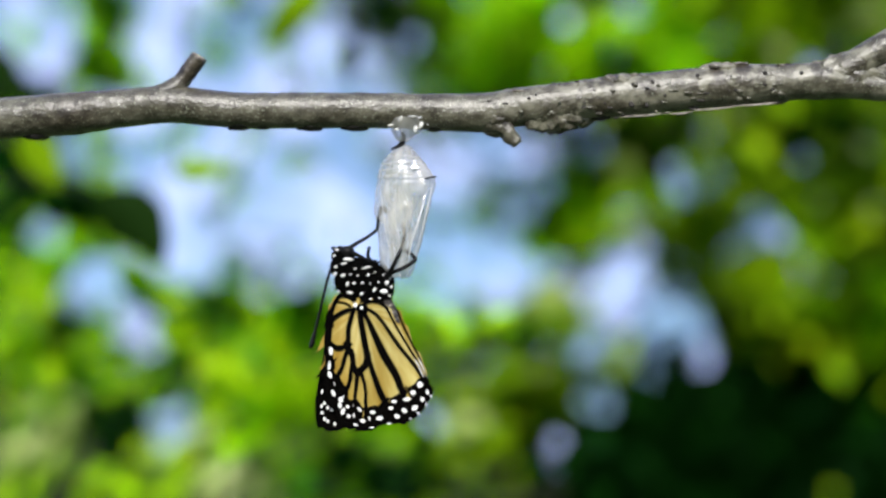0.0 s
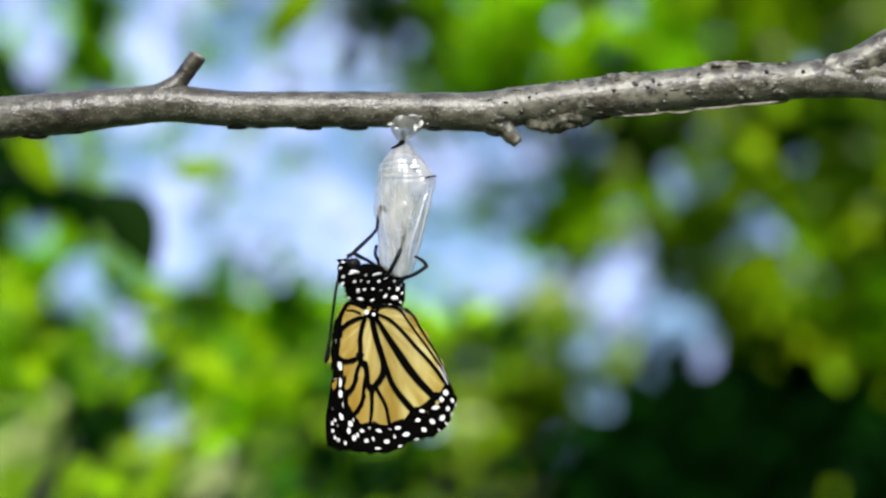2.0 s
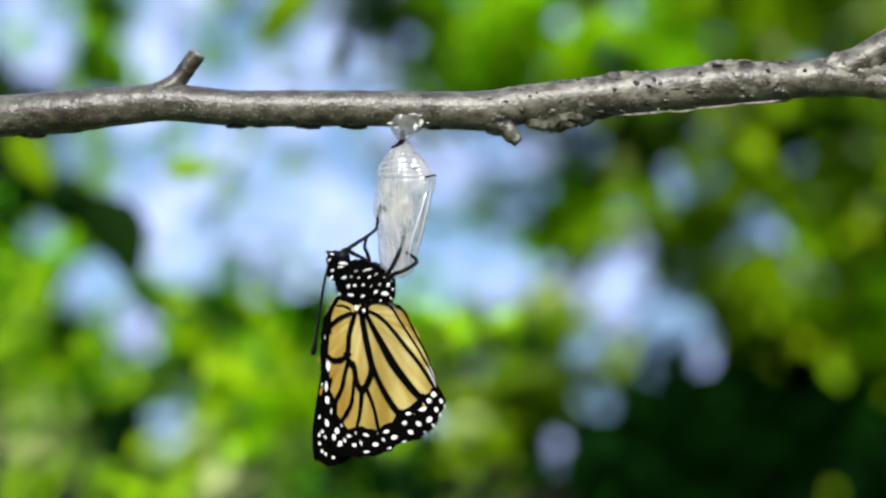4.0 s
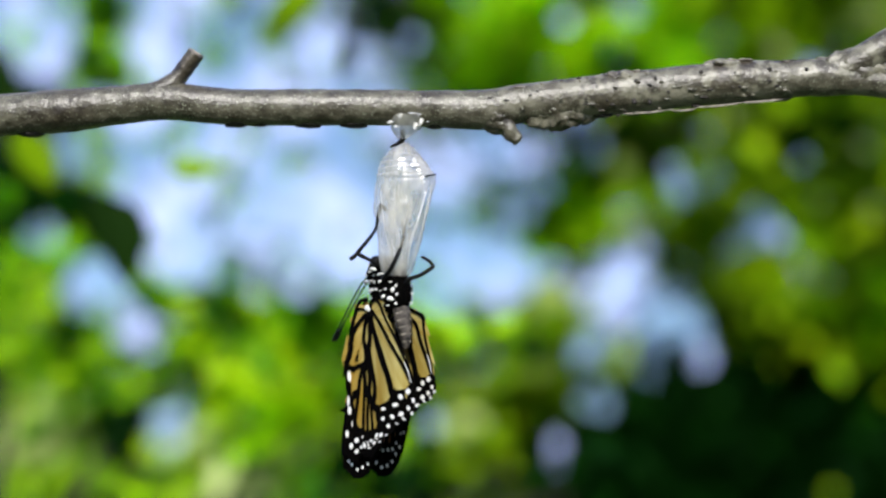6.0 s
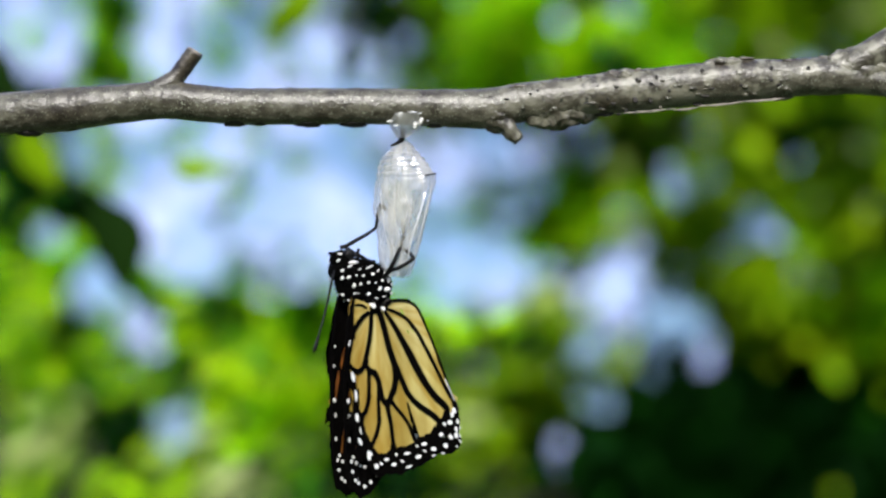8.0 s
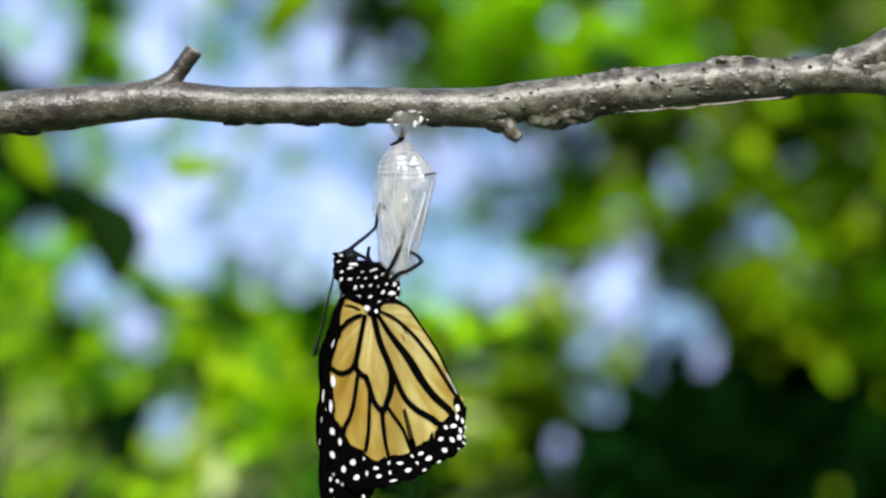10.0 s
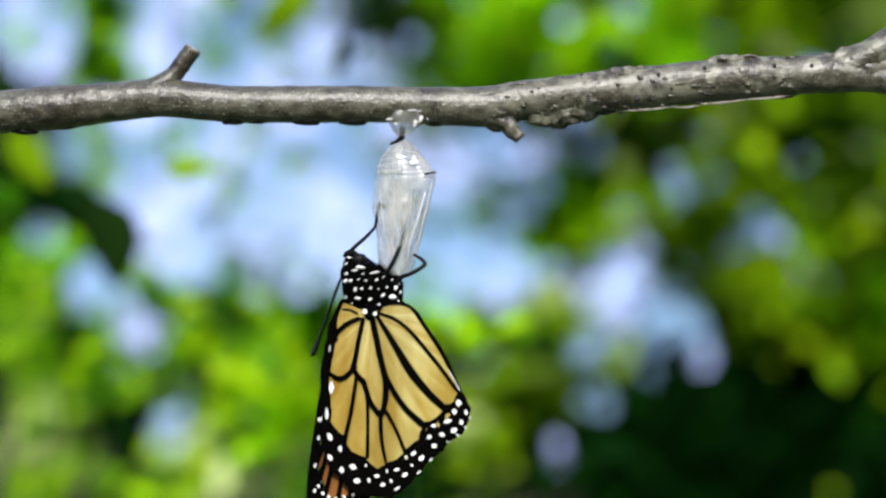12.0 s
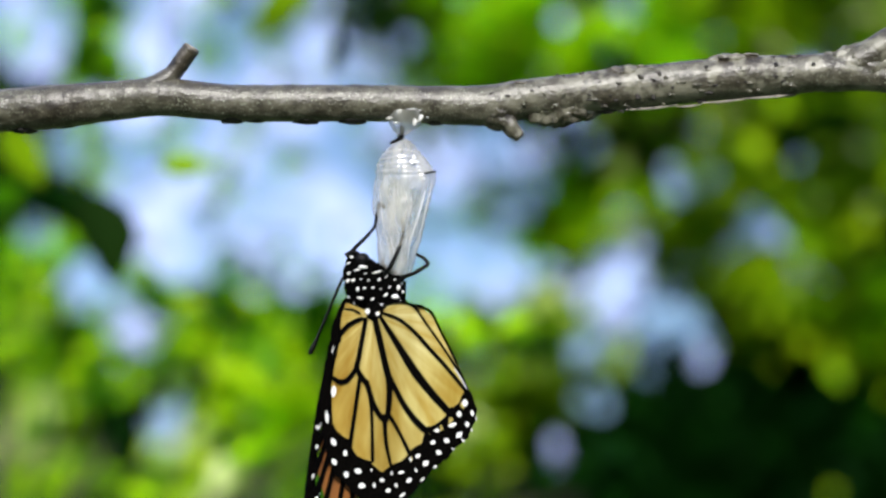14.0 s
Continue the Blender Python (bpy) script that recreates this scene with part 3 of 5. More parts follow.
# its near-black sprays stand in for shade between the leaves
young_bush = tree("young_bush", "young lime-green bush with loose sunlit sprays of leaves", "bush", (-0.30, 0.60, 0), (-0.27, 0.66, 1.45),
     ([spray(15, 455, 45, 9), spray(60, 520, 50, 9, LIT_LEAF), spray(25, 600, 60, 16, LIT_LEAF), spray(150, 650, 55, 14), spray(60, 660, 50, 12, LIT_LEAF), spray(110, 700, 40, 9, LIT_LEAF), spray(280, 575, 45, 8), spray(335, 585, 45, 8, LIT_LEAF), spray(425, 600, 55, 10), spray(480, 640, 50, 9, LIT_LEAF), spray(565, 590, 50, 9), spray(575, 500, 26, 4), spray(385, 700, 60, 12, LIT_LEAF), spray(460, 730, 55, 12)]
      + [spray(530, 720, 50, 10, LIT_LEAF), spray(610, 690, 45, 8), spray(250, 525, 30, 6), spray(300, 540, 40, 8, LIT_LEAF), spray(375, 545, 40, 8), spray(330, 870, 50, 9, LIT_LEAF), spray(430, 805, 55, 10), spray(545, 850, 55, 10), spray(60, 735, 50, 8), spray(350, 295, 26, 4), spray(185, 60, 22, 4), spray(185, 280, 24, 4), spray(205, 780, 50, 12, SHADED_GREEN), spray(235, 715, 36, 7, SHADED_GREEN), spray(650, 840, 50, 16, SHADED_GREEN), spray(730, 845, 60, 18, SHADED_GREEN), spray(760, 760, 40, 9, SHADED_GREEN), spray(850, 840, 50, 10, SHADED_GREEN), spray(600, 780, 34, 6, SHADED_GREEN), spray(940, 600, 30, 5, SHADED_GREEN), spray(820, 580, 24, 4), spray(566, 462, 22, 16), spray(552, 532, 34, 20), spray(768, 540, 28, 14), spray(735, 545, 24, 8, LIT_LEAF), spray(1065, 868, 36, 10, SHADED_GREEN), spray(1060, 800, 40, 10, SHADED_GREEN), spray(1090, 860, 44, 10, SHADED_GREEN), spray(930, 860, 40, 6, SHADED_GREEN), spray(900, 570, 22, 3)]
      + [spray(330, 660, 30, 5, SHADED_GREEN), spray(610, 105, 24, 4, SHADE), spray(475, 70, 26, 3, SHADED_GREEN), spray(150, 300, 30, 5, SHADED_GREEN), spray(70, 355, 50, 18, SHADED_GREEN), spray(145, 365, 44, 18, SHADED_GREEN), spray(215, 395, 32, 12, SHADED_GREEN), spray(252, 440, 18, 5, SHADE), *[spray(u, v, 200, 60) for v in (1050, 1350) for u in (-100, 200, 500)]]), 0.024, LIME, 53, 0.008)


def blade(bm, base, tip, width, bow, lean):
    """A broad pointed leaf from base to tip with a folded midrib and wavy edge."""
    d = tip - base
    side = d.cross(lean).normalized()
    out = side.cross(d).normalized()
    n = 12
    rows = []
    for i in range(n + 1):
        f = i / n
        w = width * math.sin(math.pi * f ** 0.8) ** 0.8 * (1 + 0.06 * math.sin(i * 2.1)) if 0 < i < n else 0.0004
        c = base + d * f + side * bow * math.sin(math.pi * f)
        rows.append([bm.verts.new(c + side * w * q + out * w * 0.25 * abs(q)) for q in (-1, -0.5, 0, 0.5, 1)])
    for r0, r1 in zip(rows, rows[1:]):
        for k in range(4):
            bm.faces.new((r0[k], r0[k + 1], r1[k + 1], r1[k]))


LOOSE = []                                  # leaves that turn on their stalks: leaf, foot of the leaf, (time, turn, sag)


def build_sapling():
    """A slim sapling just behind the branch: a stem at one side, an overhanging shoot, and a few large leaves."""
    root = tagged(new("sapling"), "slim sapling with a few large dark leaves", "sapling")
    foot = Vector((-0.30, 0.42, 0))
    root.location = foot
    top = B(-120, 60, 0.42)
    bm = bmesh.new()
    stem = spline([foot, foot.lerp(top, 0.5) + Vector((0.03, 0, 0)), top, B(-60, -160, 0.42)], 24)
    tube(bm, [p - foot for p in stem], [0.009 * (1 - 0.7 * i / 24) for i in range(25)], 10, 0.2, 40)
    part("stem", bm, DARK_BARK, root)
    bm = bmesh.new()
    shoot = spline([top, B(40, -130, 0.42), B(330, -120, 0.44), B(700, -90, 0.46)], 20)
    tube(bm, [p - foot for p in shoot], [0.003 * (1 - 0.7 * i / 20) for i in range(21)], 8, 0.2, 60)
    part("shoot", bm, DARK_BARK, root)
    for u0, v0, u1, v1, w, d, mat, *bow in ((70, 335, 215, 395, 40, 0.62, SHADED_GREEN), (150, 338, 280, 470, 56, 0.50, SHADE, 22), (-60, 250, 60, 330, 36, 0.6, SHADED_GREEN),
                                      (-70, 80, 30, 180, 46, 0.60, SHADE), (616, 62, 602, 142, 15, 0.40, SHADE), (560, -40, 450, 80, 32, 0.50, OLIVE), (296, 304, 396, 290, 24, 0.46, LIT_LEAF),
                                      (712, 14, 664, 62, 20, 0.46, SHADE), (20, 230, 90, 330, 34, 0.42, OLIVE)):
        base, tip = B(u0, v0, d), B(u1, v1, d + 0.01)
        anchor = min(stem + shoot, key=lambda q: (q - base).length)
        bm = bmesh.new()
        blade(bm, base - foot, tip - foot, w * U * (d + DIST) / DIST, sum(bow) * U * (d + DIST) / DIST, AHEAD + UP * 0.3)
        lf = part("leaf", bm, mat, root)
        if bow:
            LOOSE.append((lf, base - foot, [(0, 0, 0), (1.5, 5, 0), (3, 11, 0), (5.3, 20, 2), (7.5, 27, 6), (10.3, 26, 4), (14, 25, 2)]))
        elif u0 == 300:
            LOOSE.append((lf, base - foot, [(0, 0, -11), (1.5, 2, -4), (3, 3, 0), (5.3, 2, 1), (7.5, -4, 2), (10.3, -2, 0), (14, 0, -1)]))
        bm = bmesh.new()
        tube(bm, [p - foot for p in spline([anchor, anchor.lerp(base, 0.5) + Vector((0, 0.01, 0.01)), base], 8)], [0.0007] * 9, 6)
        part("stalk", bm, DARK_BARK, lf)
    return root


sapling = build_sapling()


# ---------------------------------------------------------------- the branch
def build_branch():
    root = tagged(new("branch"), "grey-brown bare branch with knots and a cut twig", "branch")
    line = ([(-900, 250, 60, 50), (-400, 222, 20, 42), (-120, 205, 0, 38), (0, 196, 0, 37.5), (100, 189, 0, 39), (200, 179, 0, 35), (290, 172, 0, 34), (400, 182, 0, 32.5), (520, 183, 0, 33), (640, 183, 0, 32.5), (760, 185, 0, 33), (860, 187, 0, 36), (930, 176, 0, 35), (1010, 168, 0, 37), (1100, 158, 0, 37), (1200, 147, 0, 37), (1300, 138, 0, 38), (1400, 132, -2, 34), (1480, 130, -6, 33), (1570, 140, -12, 26), (1800, 175, -20, 28)]
        + [(2600, 500, 30, 45), (3200, 2500, 60, 70), (3350, 9000, 80, 95), (3350, 16500, 80, 120)])
    pts = [P(u, v, d) for u, v, d, r in line]
    k = 30
    cs = spline(pts, (len(pts) - 1) * k)
    rs = [v.x * U for v in spline([(r, 0, 0) for u, v, d, r in line], (len(pts) - 1) * k)]
    bm = bmesh.new()
    tube(bm, cs, rs, 72, 0.032, 420)
    part("main_stem", bm, BARK, root)
    # swelling round the twig, and the cut twig itself
    bm = bmesh.new()
    tube(bm, spline([P(258, 172), P(280, 156), P(301, 136), P(320, 112), P(339, 86)], 28), [U * (15.6 + 20 * max(0, 1 - i / 17) ** 1.2 + 0.5 * math.sin(i * 1.9)) for i in range(29)], 32, 0.05, 500, seed=3)
    twig = part("cut_twig", bm, BARK, root)
    bm = bmesh.new()
    tube(bm, [P(338, 88), P(341, 83)], [15.4 * U, 14 * U], 20, 0.08, 600)
    part("cut_face", bm, CUT, twig, "weathered grey cut face")
    # forked side limb
    bm = bmesh.new()
    tube(bm, spline([P(1430, 130, -2), P(1505, 116, -8), P(1570, 80, -16), P(1700, 0, -30), P(1950, -160, -60)], 24), [(27 + 2 * min(1, i / 8)) * U for i in range(25)], 40, 0.03, 420, seed=9)
    part("side_limb", bm, BARK, root)
    # short stub pointing down, with the bulge it grows from
    bm = bmesh.new()
    tube(bm, spline([P(870, 195, -8), P(893, 215, -14), P(909, 233, -16), P(921, 246, -16)], 12), [r * U for r in (24, 23, 22, 20, 18, 17, 16, 15, 14.5, 14, 13.5, 12.5, 8)], 28, 0.26, 600, seed=5)
    part("stub", bm, BARK, root)
    for u, v, d, a, b in ((985, 186, 0, 66, 38), (985, 200, 6, 40, 24), (1030, 186, 4, 40, 26), (925, 162, 8, 46, 18), (1290, 112, 0, 40, 14), (1110, 136, 0, 48, 18), (1385, 156, -4, 36, 14), (880, 200, -4, 34, 30), (1545, 116, -8, 95, 36)):
        bm = bmesh.new()
        blob(bm, P(u, v, d), (a * U, 29 * U, b * U), 72, 44, 0.22, 620)
        part("knot", bm, BARK, root)
    rng = random.Random(4)
    # flakes of dark, lifting bark along the underside
    for u, v, w, h in ((95, 222, 44, 7), (412, 213, 24, 8), (455, 212, 20, 7), (545, 214, 24, 8), (626, 215, 24, 7), (770, 216, 18, 7), (40, 231, 26, 8),
                       (885, 226, 14, 8), (1060, 196, 26, 9), (1000, 206, 18, 8)):
        bm = bmesh.new()
        blob(bm, P(u, v, -4), (w * U, 12 * U, h * U * 0.7), 18, 8, 0.4, 700)
        part("bark_flake", bm, DARK_BARK, root)
    # pale peeling strips
    for u0, v0, u1, v1 in ((1105, 196, 1200, 187), (1195, 190, 1240, 186), (1235, 184, 1320, 176), (1310, 176, 1405, 168)):
        bm = bmesh.new()
        tube(bm, spline([P(u0, v0, -14), P((u0 + u1) / 2, (v0 + v1) / 2 + 2, -20), P(u1, v1, -12)], 12),
             [2.3 * U * math.sin(math.pi * (i + 0.6) / 13.2) for i in range(13)], 8, 0.3, 900, 0.5, seed=u0)
        part("peeling_strip", bm, PEEL, root)
    # lifted pale crusts along the top
    for u, v, w, h in ((1285, 99, 26, 4), (1318, 97, 16, 3.5), (1262, 107, 14, 3), (930, 148, 26, 3), (1075, 128, 22, 3), (1130, 118, 16, 4), (1395, 101, 10, 2.5)):
        bm = bmesh.new()
        blob(bm, P(u, v + 5, -4), (w * U, 16 * U, h * U), 28, 12, 0.8, 500)
        part("bark_crust", bm, PEEL, root)
    # small scales of crust and dark pits all over the older wood
    edge = [(850, 156, 228), (920, 142, 214), (1000, 130, 214), (1080, 121, 204), (1200, 112, 188), (1300, 101, 176), (1400, 98, 166), (1440, 98, 162)]
    for k in range(96):
        u = rng.uniform(860, 1435)
        top, low = (lerp_table([(e[0], e[j]) for e in edge], u) for j in (1, 2))
        w = rng.uniform(-1.35, 1.35)
        v, d = (top + low) / 2 + math.sin(w) * (low - top) / 2 * 0.98, -math.cos(w) * (low - top) / 2 * 0.97
        r = rng.uniform(1.6, 4.2)
        bm = bmesh.new()
        blob(bm, P(u, v, d), (r * rng.uniform(0.8, 2.0) * U, r * 0.8 * U, r * 0.6 * U), 12, 8, 0.8, 900)
        part("bark_scale", bm, DARK_BARK if k % 5 < 2 else BARK, root)
    # dark pores
    for u, v, r in ((1124, 174, 6), (1128, 140, 5), (1184, 155, 6), (1163, 134, 4), (1030, 168, 4), (1076, 172, 4), (1244, 122, 4), (1152, 176, 4), (1366, 118, 4), (1058, 150, 3), (1432, 118, 4)):
        bm = bmesh.new()
        blob(bm, P(u, v, -33), (r * U * 0.75, 4 * U, r * U * 0.9), 14, 10, 0.6, 1200)
        part("pore", bm, DARK_BARK, root)


build_branch()


# ---------------------------------------------------------------- the empty chrysalis
def build_chrysalis():
    root = tagged(new("chrysalis_shell"), "empty translucent milky chrysalis shell hanging from the branch", "chrysalis")
    prof = [(243, 712, 3), (252, 713, 16), (262, 712, 26), (275, 712, 37), (290, 714, 46), (303, 716, 51), (316, 717, 53), (335, 714, 53), (360, 710, 49),
            (390, 707, 44), (420, 705, 38.5), (450, 703, 33), (475, 701, 27), (488, 702, 22)]
    rows = spline([(u, v, r) for v, u, r in prof], 90)
    sides = 56
    bm = bmesh.new()
    rings = []
    for i, (u, v, r) in enumerate(rows):
        ring = []
        for k in range(sides):
            w = 2 * math.pi * k / sides
            o = Vector((math.cos(w), math.sin(w), 0))
            band = 1 + (0.018 * math.sin((v - 252) / 62 * 6 * 2 * math.pi) if 252 < v < 314 else 0)
            fold = 0.045 * noise.fractal(Vector((o.x * 2.2, o.y * 2.2, v * 0.014)), 0.7, 2, 4) * min(1, max(0, (v - 300) / 40))
            ridge = 0.05 * math.exp(-((w - 0.0) / 0.12) ** 2) if 300 < v < 480 else 0
            q = r * (band + fold * 2 + ridge)
            tear = 14 * noise.noise(Vector((o.x * 2.5, o.y * 2.5, 3.3))) if i == len(rows) - 1 else 0
            ring.append(bm.verts.new(P(u + q * o.x, v + tear, 8 + q * o.y * 0.92)))
        rings.append(ring)
    for a, b in zip(rings, rings[1:]):
        for k in range(sides):
            bm.faces.new((a[k], a[(k + 1) % sides], b[(k + 1) % sides], b[k]))
    part("shell", bm, SHELL, root)
    # ring ridges near the top
    for v, u, r in ((268, 712, 31), (280, 713, 41), (291, 714, 47), (302, 716, 51)):
        bm = bmesh.new()
        n = 30
        cs = [P(u + (r + 1) * math.cos(a), v + 2 * math.sin(a * 3), 8 - (r + 1) * 0.92 * math.sin(a)) for a in [math.pi * (0.04 + 0.92 * i / n) for i in range(n + 1)]]
        tube(bm, cs, [0.9 * U] * (n + 1), 6)
        part("ring_ridge", bm, RIB, root)
    # long creases of the split front
    for pts, r in (([(757, 322, -20), (742, 380, -34), (726, 430, -30), (722, 468, -22)], 3.4), ([(700, 300, -42), (698, 380, -36), (705, 440, -26)], 2.0),
                   ([(672, 330, -30), (680, 400, -28), (692, 450, -24)], 2.0), ([(715, 330, -44), (728, 380, -38), (735, 420, -24)], 1.8), ([(766, 318, -8), (752, 380, -18), (735, 450, -14)], 2.4)):
        bm = bmesh.new()
        n = 20
        tube(bm, spline([P(*q) for q in pts], n), [r * U * 0.55 * (0.15 + math.sin(math.pi * i / n)) for i in range(n + 1)], 8, 0.5, 700)
        part("crease", bm, GLINT if r > 3 else RIB, root)
    crumple = random.Random(31)
    for _ in range(16):
        v0 = crumple.uniform(322, 420)
        v1 = v0 + crumple.uniform(30, 62)
        f0 = crumple.uniform(-0.75, 0.75)
        f1 = f0 + crumple.uniform(-0.35, 0.35)
        pts = []
        for f, v in ((f0, v0), ((f0 + f1) / 2 + crumple.uniform(-0.1, 0.1), (v0 + v1) / 2), (f1, v1)):
            f = max(-0.85, min(0.85, f))
            r = lerp_table([(p[0], p[2]) for p in prof], v)
            u = lerp_table([(p[0], p[1]) for p in prof], v)
            pts.append(P(u + f * r, v, 8 - r * 0.92 * math.sqrt(1 - f * f) - 0.5))
        bm = bmesh.new()
        tube(bm, spline(pts, 12), [U * crumple.uniform(0.5, 0.9) * math.sin(math.pi * (i + 0.5) / 13) + 0.1 * U for i in range(13)], 6, 0.5, 900)
        part("crease", bm, GLINT if crumple.random() < 0.3 else RIB, root)
    # glossy patch by the crack, its highlight put into near-white blobs
    rng = random.Random(6)
    for k in range(9):
        f = k / 8
        u, v = 729 + 16 * f + rng.uniform(-7, 7), 274 + 42 * f + rng.uniform(-4, 4)
        bm = bmesh.new()
        blob(bm, P(u, v, -43 + 0.35 * abs(u - 716) + rng.uniform(-1, 2)), (rng.uniform(3, 7) * U, 1.2 * U, rng.uniform(2, 6) * U), 16, 10, 0.9, 700)
        part("fold_highlight", bm, GLINT, root)
    # crumpled inner lining that was left behind
    bm = bmesh.new()
    rings = []
    for i in range(41):
        ring = []
        for k in range(33):
            w = math.pi * (1.02 + 0.96 * k / 32)
            torn = 312 + 46 * max(0, 0.4 + noise.fractal(Vector((k * 0.17, 3.1, 0)), 0.8, 2, 3))
            v = torn + (476 - torn) * i / 40
            r = (46 - 0.15 * (v - 318)) * (0.78 + 0.30 * noise.fractal(Vector((math.cos(w) * 2.2 + 7, v * 0.014 + math.cos(w), 1.7)), 0.7, 2, 4))
            ring.append(bm.verts.new(P(712 - 0.06 * (v - 318) + r * math.cos(w), v, 10 + r * 0.8 * math.sin(w))))
        rings.append(ring)
    for a, b in zip(rings, rings[1:]):
        for k in range(32):
            bm.faces.new((a[k], a[k + 1], b[k + 1], b[k]))
    part("inner_lining", bm, SHELL, root)
    bm = bmesh.new()
    tube(bm, spline([P(752, 309, -32), P(762, 306, -22), P(772, 304, -8)], 8), [1.6 * U] * 9, 6, 0.4, 1500)
    part("crack_edge", bm, BLACK, root)
    # cremaster stalk
    bm = bmesh.new()
    tube(bm, spline([P(711, 222), P(712, 234), P(709, 243), P(700, 250, -8), P(690, 254, -10)], 12), [r * U for r in (4, 4, 4.5, 5, 5, 6, 6, 4.5, 3.5, 3, 2.5, 2.2, 1.5)], 10, 0.35, 900)
    part("stalk", bm, BLACK, root)


build_chrysalis()


def build_silk():
    root = tagged(new("silk_pad"), "pale silk button gluing the chrysalis to the branch", "silk pad")
    bm = bmesh.new()
    rows = [(198, 719, 32), (208, 719, 33), (220, 716, 27), (232, 713, 17), (240, 711, 8)]
    n = 26
    rings = []
    for v, u, r in rows:
        ring = []
        for k in range(n):
            w = 2 * math.pi * k / n
            q = r * (1 + 0.28 * noise.noise(Vector((math.cos(w) * 1.8, math.sin(w) * 1.8, v * 0.05))))
            ring.append(bm.verts.new(P(u + q * math.cos(w), v + 3 * noise.noise(Vector((w * 3, v, 0))), -8 + q * 0.95 * math.sin(w))))
        rings.append(ring)
    for a, b in zip(rings, rings[1:]):
        for k in range(n):
            bm.faces.new((a[k], a[(k + 1) % n], b[(k + 1) % n], b[k]))
    part("pad", bm, SILK, root)
    rng = random.Random(12)
    for k in range(9):
        w = rng.uniform(0, 2 * math.pi)
        bm = bmesh.new()
        u, v = 718 + 28 * math.cos(w), 210 + 11 * math.sin(w)
        blob(bm, P(u, v, -34 + rng.uniform(-2, 8)), (rng.uniform(5, 12) * U, 2 * U, rng.uniform(3, 7) * U), 14, 9, 0.9, 600)
        part("silk_tuft", bm, SILK, root)
    # near-white tufts that paint the highlights on the pad's upper edge
    for u, v, a_, b_ in ((730, 197, 10, 2.0), (743, 199, 5, 1.6), (757, 212, 3, 1.6)):
        bm = bmesh.new()
        blob(bm, P(u, v, -40), (a_ * U, 2 * U, b_ * U), 12, 8, 0.6, 900)
        part("silk_tuft", bm, GLINT, root)


build_silk()

# ---------------------------------------------------------------- the butterfly
AX, AY = 690, 500                        # the axis about which the insect turns on the shell
butterfly = tagged(new("monarch_butterfly"), "newly emerged orange and black butterfly clinging to its shell", "butterfly")
butterfly.matrix_world = Matrix.Translation(P(AX, AY)) @ Matrix.Rotation(radians(TILT), 4, 'X')


def Q(u, v, d=0.0):
    """A place in the insect's own space."""
    return Vector(((u - AX) * U, d * U, (AY - v) * U))


def hair(parent, c, rad, n, seed, length=9.0):
    """Short hairs standing off a rounded body."""
    rng = random.Random(seed)
    verts, faces = [], []
    for _ in range(n):
        o = Vector((rng.gauss(0, 1), rng.gauss(0, 1), rng.gauss(0, 1))).normalized()
        p = c + Vector((o.x * rad.x, o.y * rad.y, o.z * rad.z)) * 0.97
        d = (o + Vector((rng.uniform(-0.5, 0.5), rng.uniform(-0.5, 0.5), rng.uniform(-0.9, 0.1)))).normalized()
        s = d.cross(Vector((rng.uniform(-1, 1), rng.uniform(-1, 1), rng.uniform(-1, 1)))).normalized() * 0.7 * U
        k = d.cross(s).normalized() * 0.7 * U
        i = len(verts)
        verts += [p + s, p - s + k, p - s - k, p + d * length * rng.uniform(0.5, 1.2) * U]
        faces += [(i, i + 1, i + 3), (i + 1, i + 2, i + 3), (i + 2, i, i + 3)]
    me = bpy.data.meshes.new("fur")
    me.from_pydata([tuple(v) for v in verts], [], faces)
    me.materials.append(FUR)
    ob = new("fur", me)
    ob.parent = parent
    return tagged(ob, kind="stuff")


LEGS, ANTENNAE, HEAD, COLLAR = [], [], [], []


# the trunk from the head end to the tail end: across, its upper and lower edge, half its depth
TRUNK = [(611, 486, 512, 8.6), (616, 474, 524, 15.5), (626, 468, 534, 20.6), (642, 464, 543, 24.9), (660, 464, 549, 26.7), (680, 470, 552, 25.8), (698, 481, 549, 23.2), (711, 491, 542, 17.2), (718, 502, 530, 9.5)]


def trunk_at(u):
    return [lerp_table([(r[0], r[k]) for r in TRUNK], u) for k in (1, 2, 3)]


def on_trunk(u, v, side, lift=0.0):
    """A place on the trunk's flank, and the way out of it there."""
    top, low, deep = trunk_at(u)
    f = max(-0.97, min(0.97, (v - (top + low) / 2) / ((low - top) / 2)))
    d = deep * (1 - abs(f) ** 2.6) ** (1 / 2.6)
    lean = 0.5 * max(-1.0, min(1.0, (u - 665) / 50))
    n = Vector((lean, side, -0.9 * f ** 3)).normalized()
    return Q(u, v, 4 + side * d) + n * lift * U, n


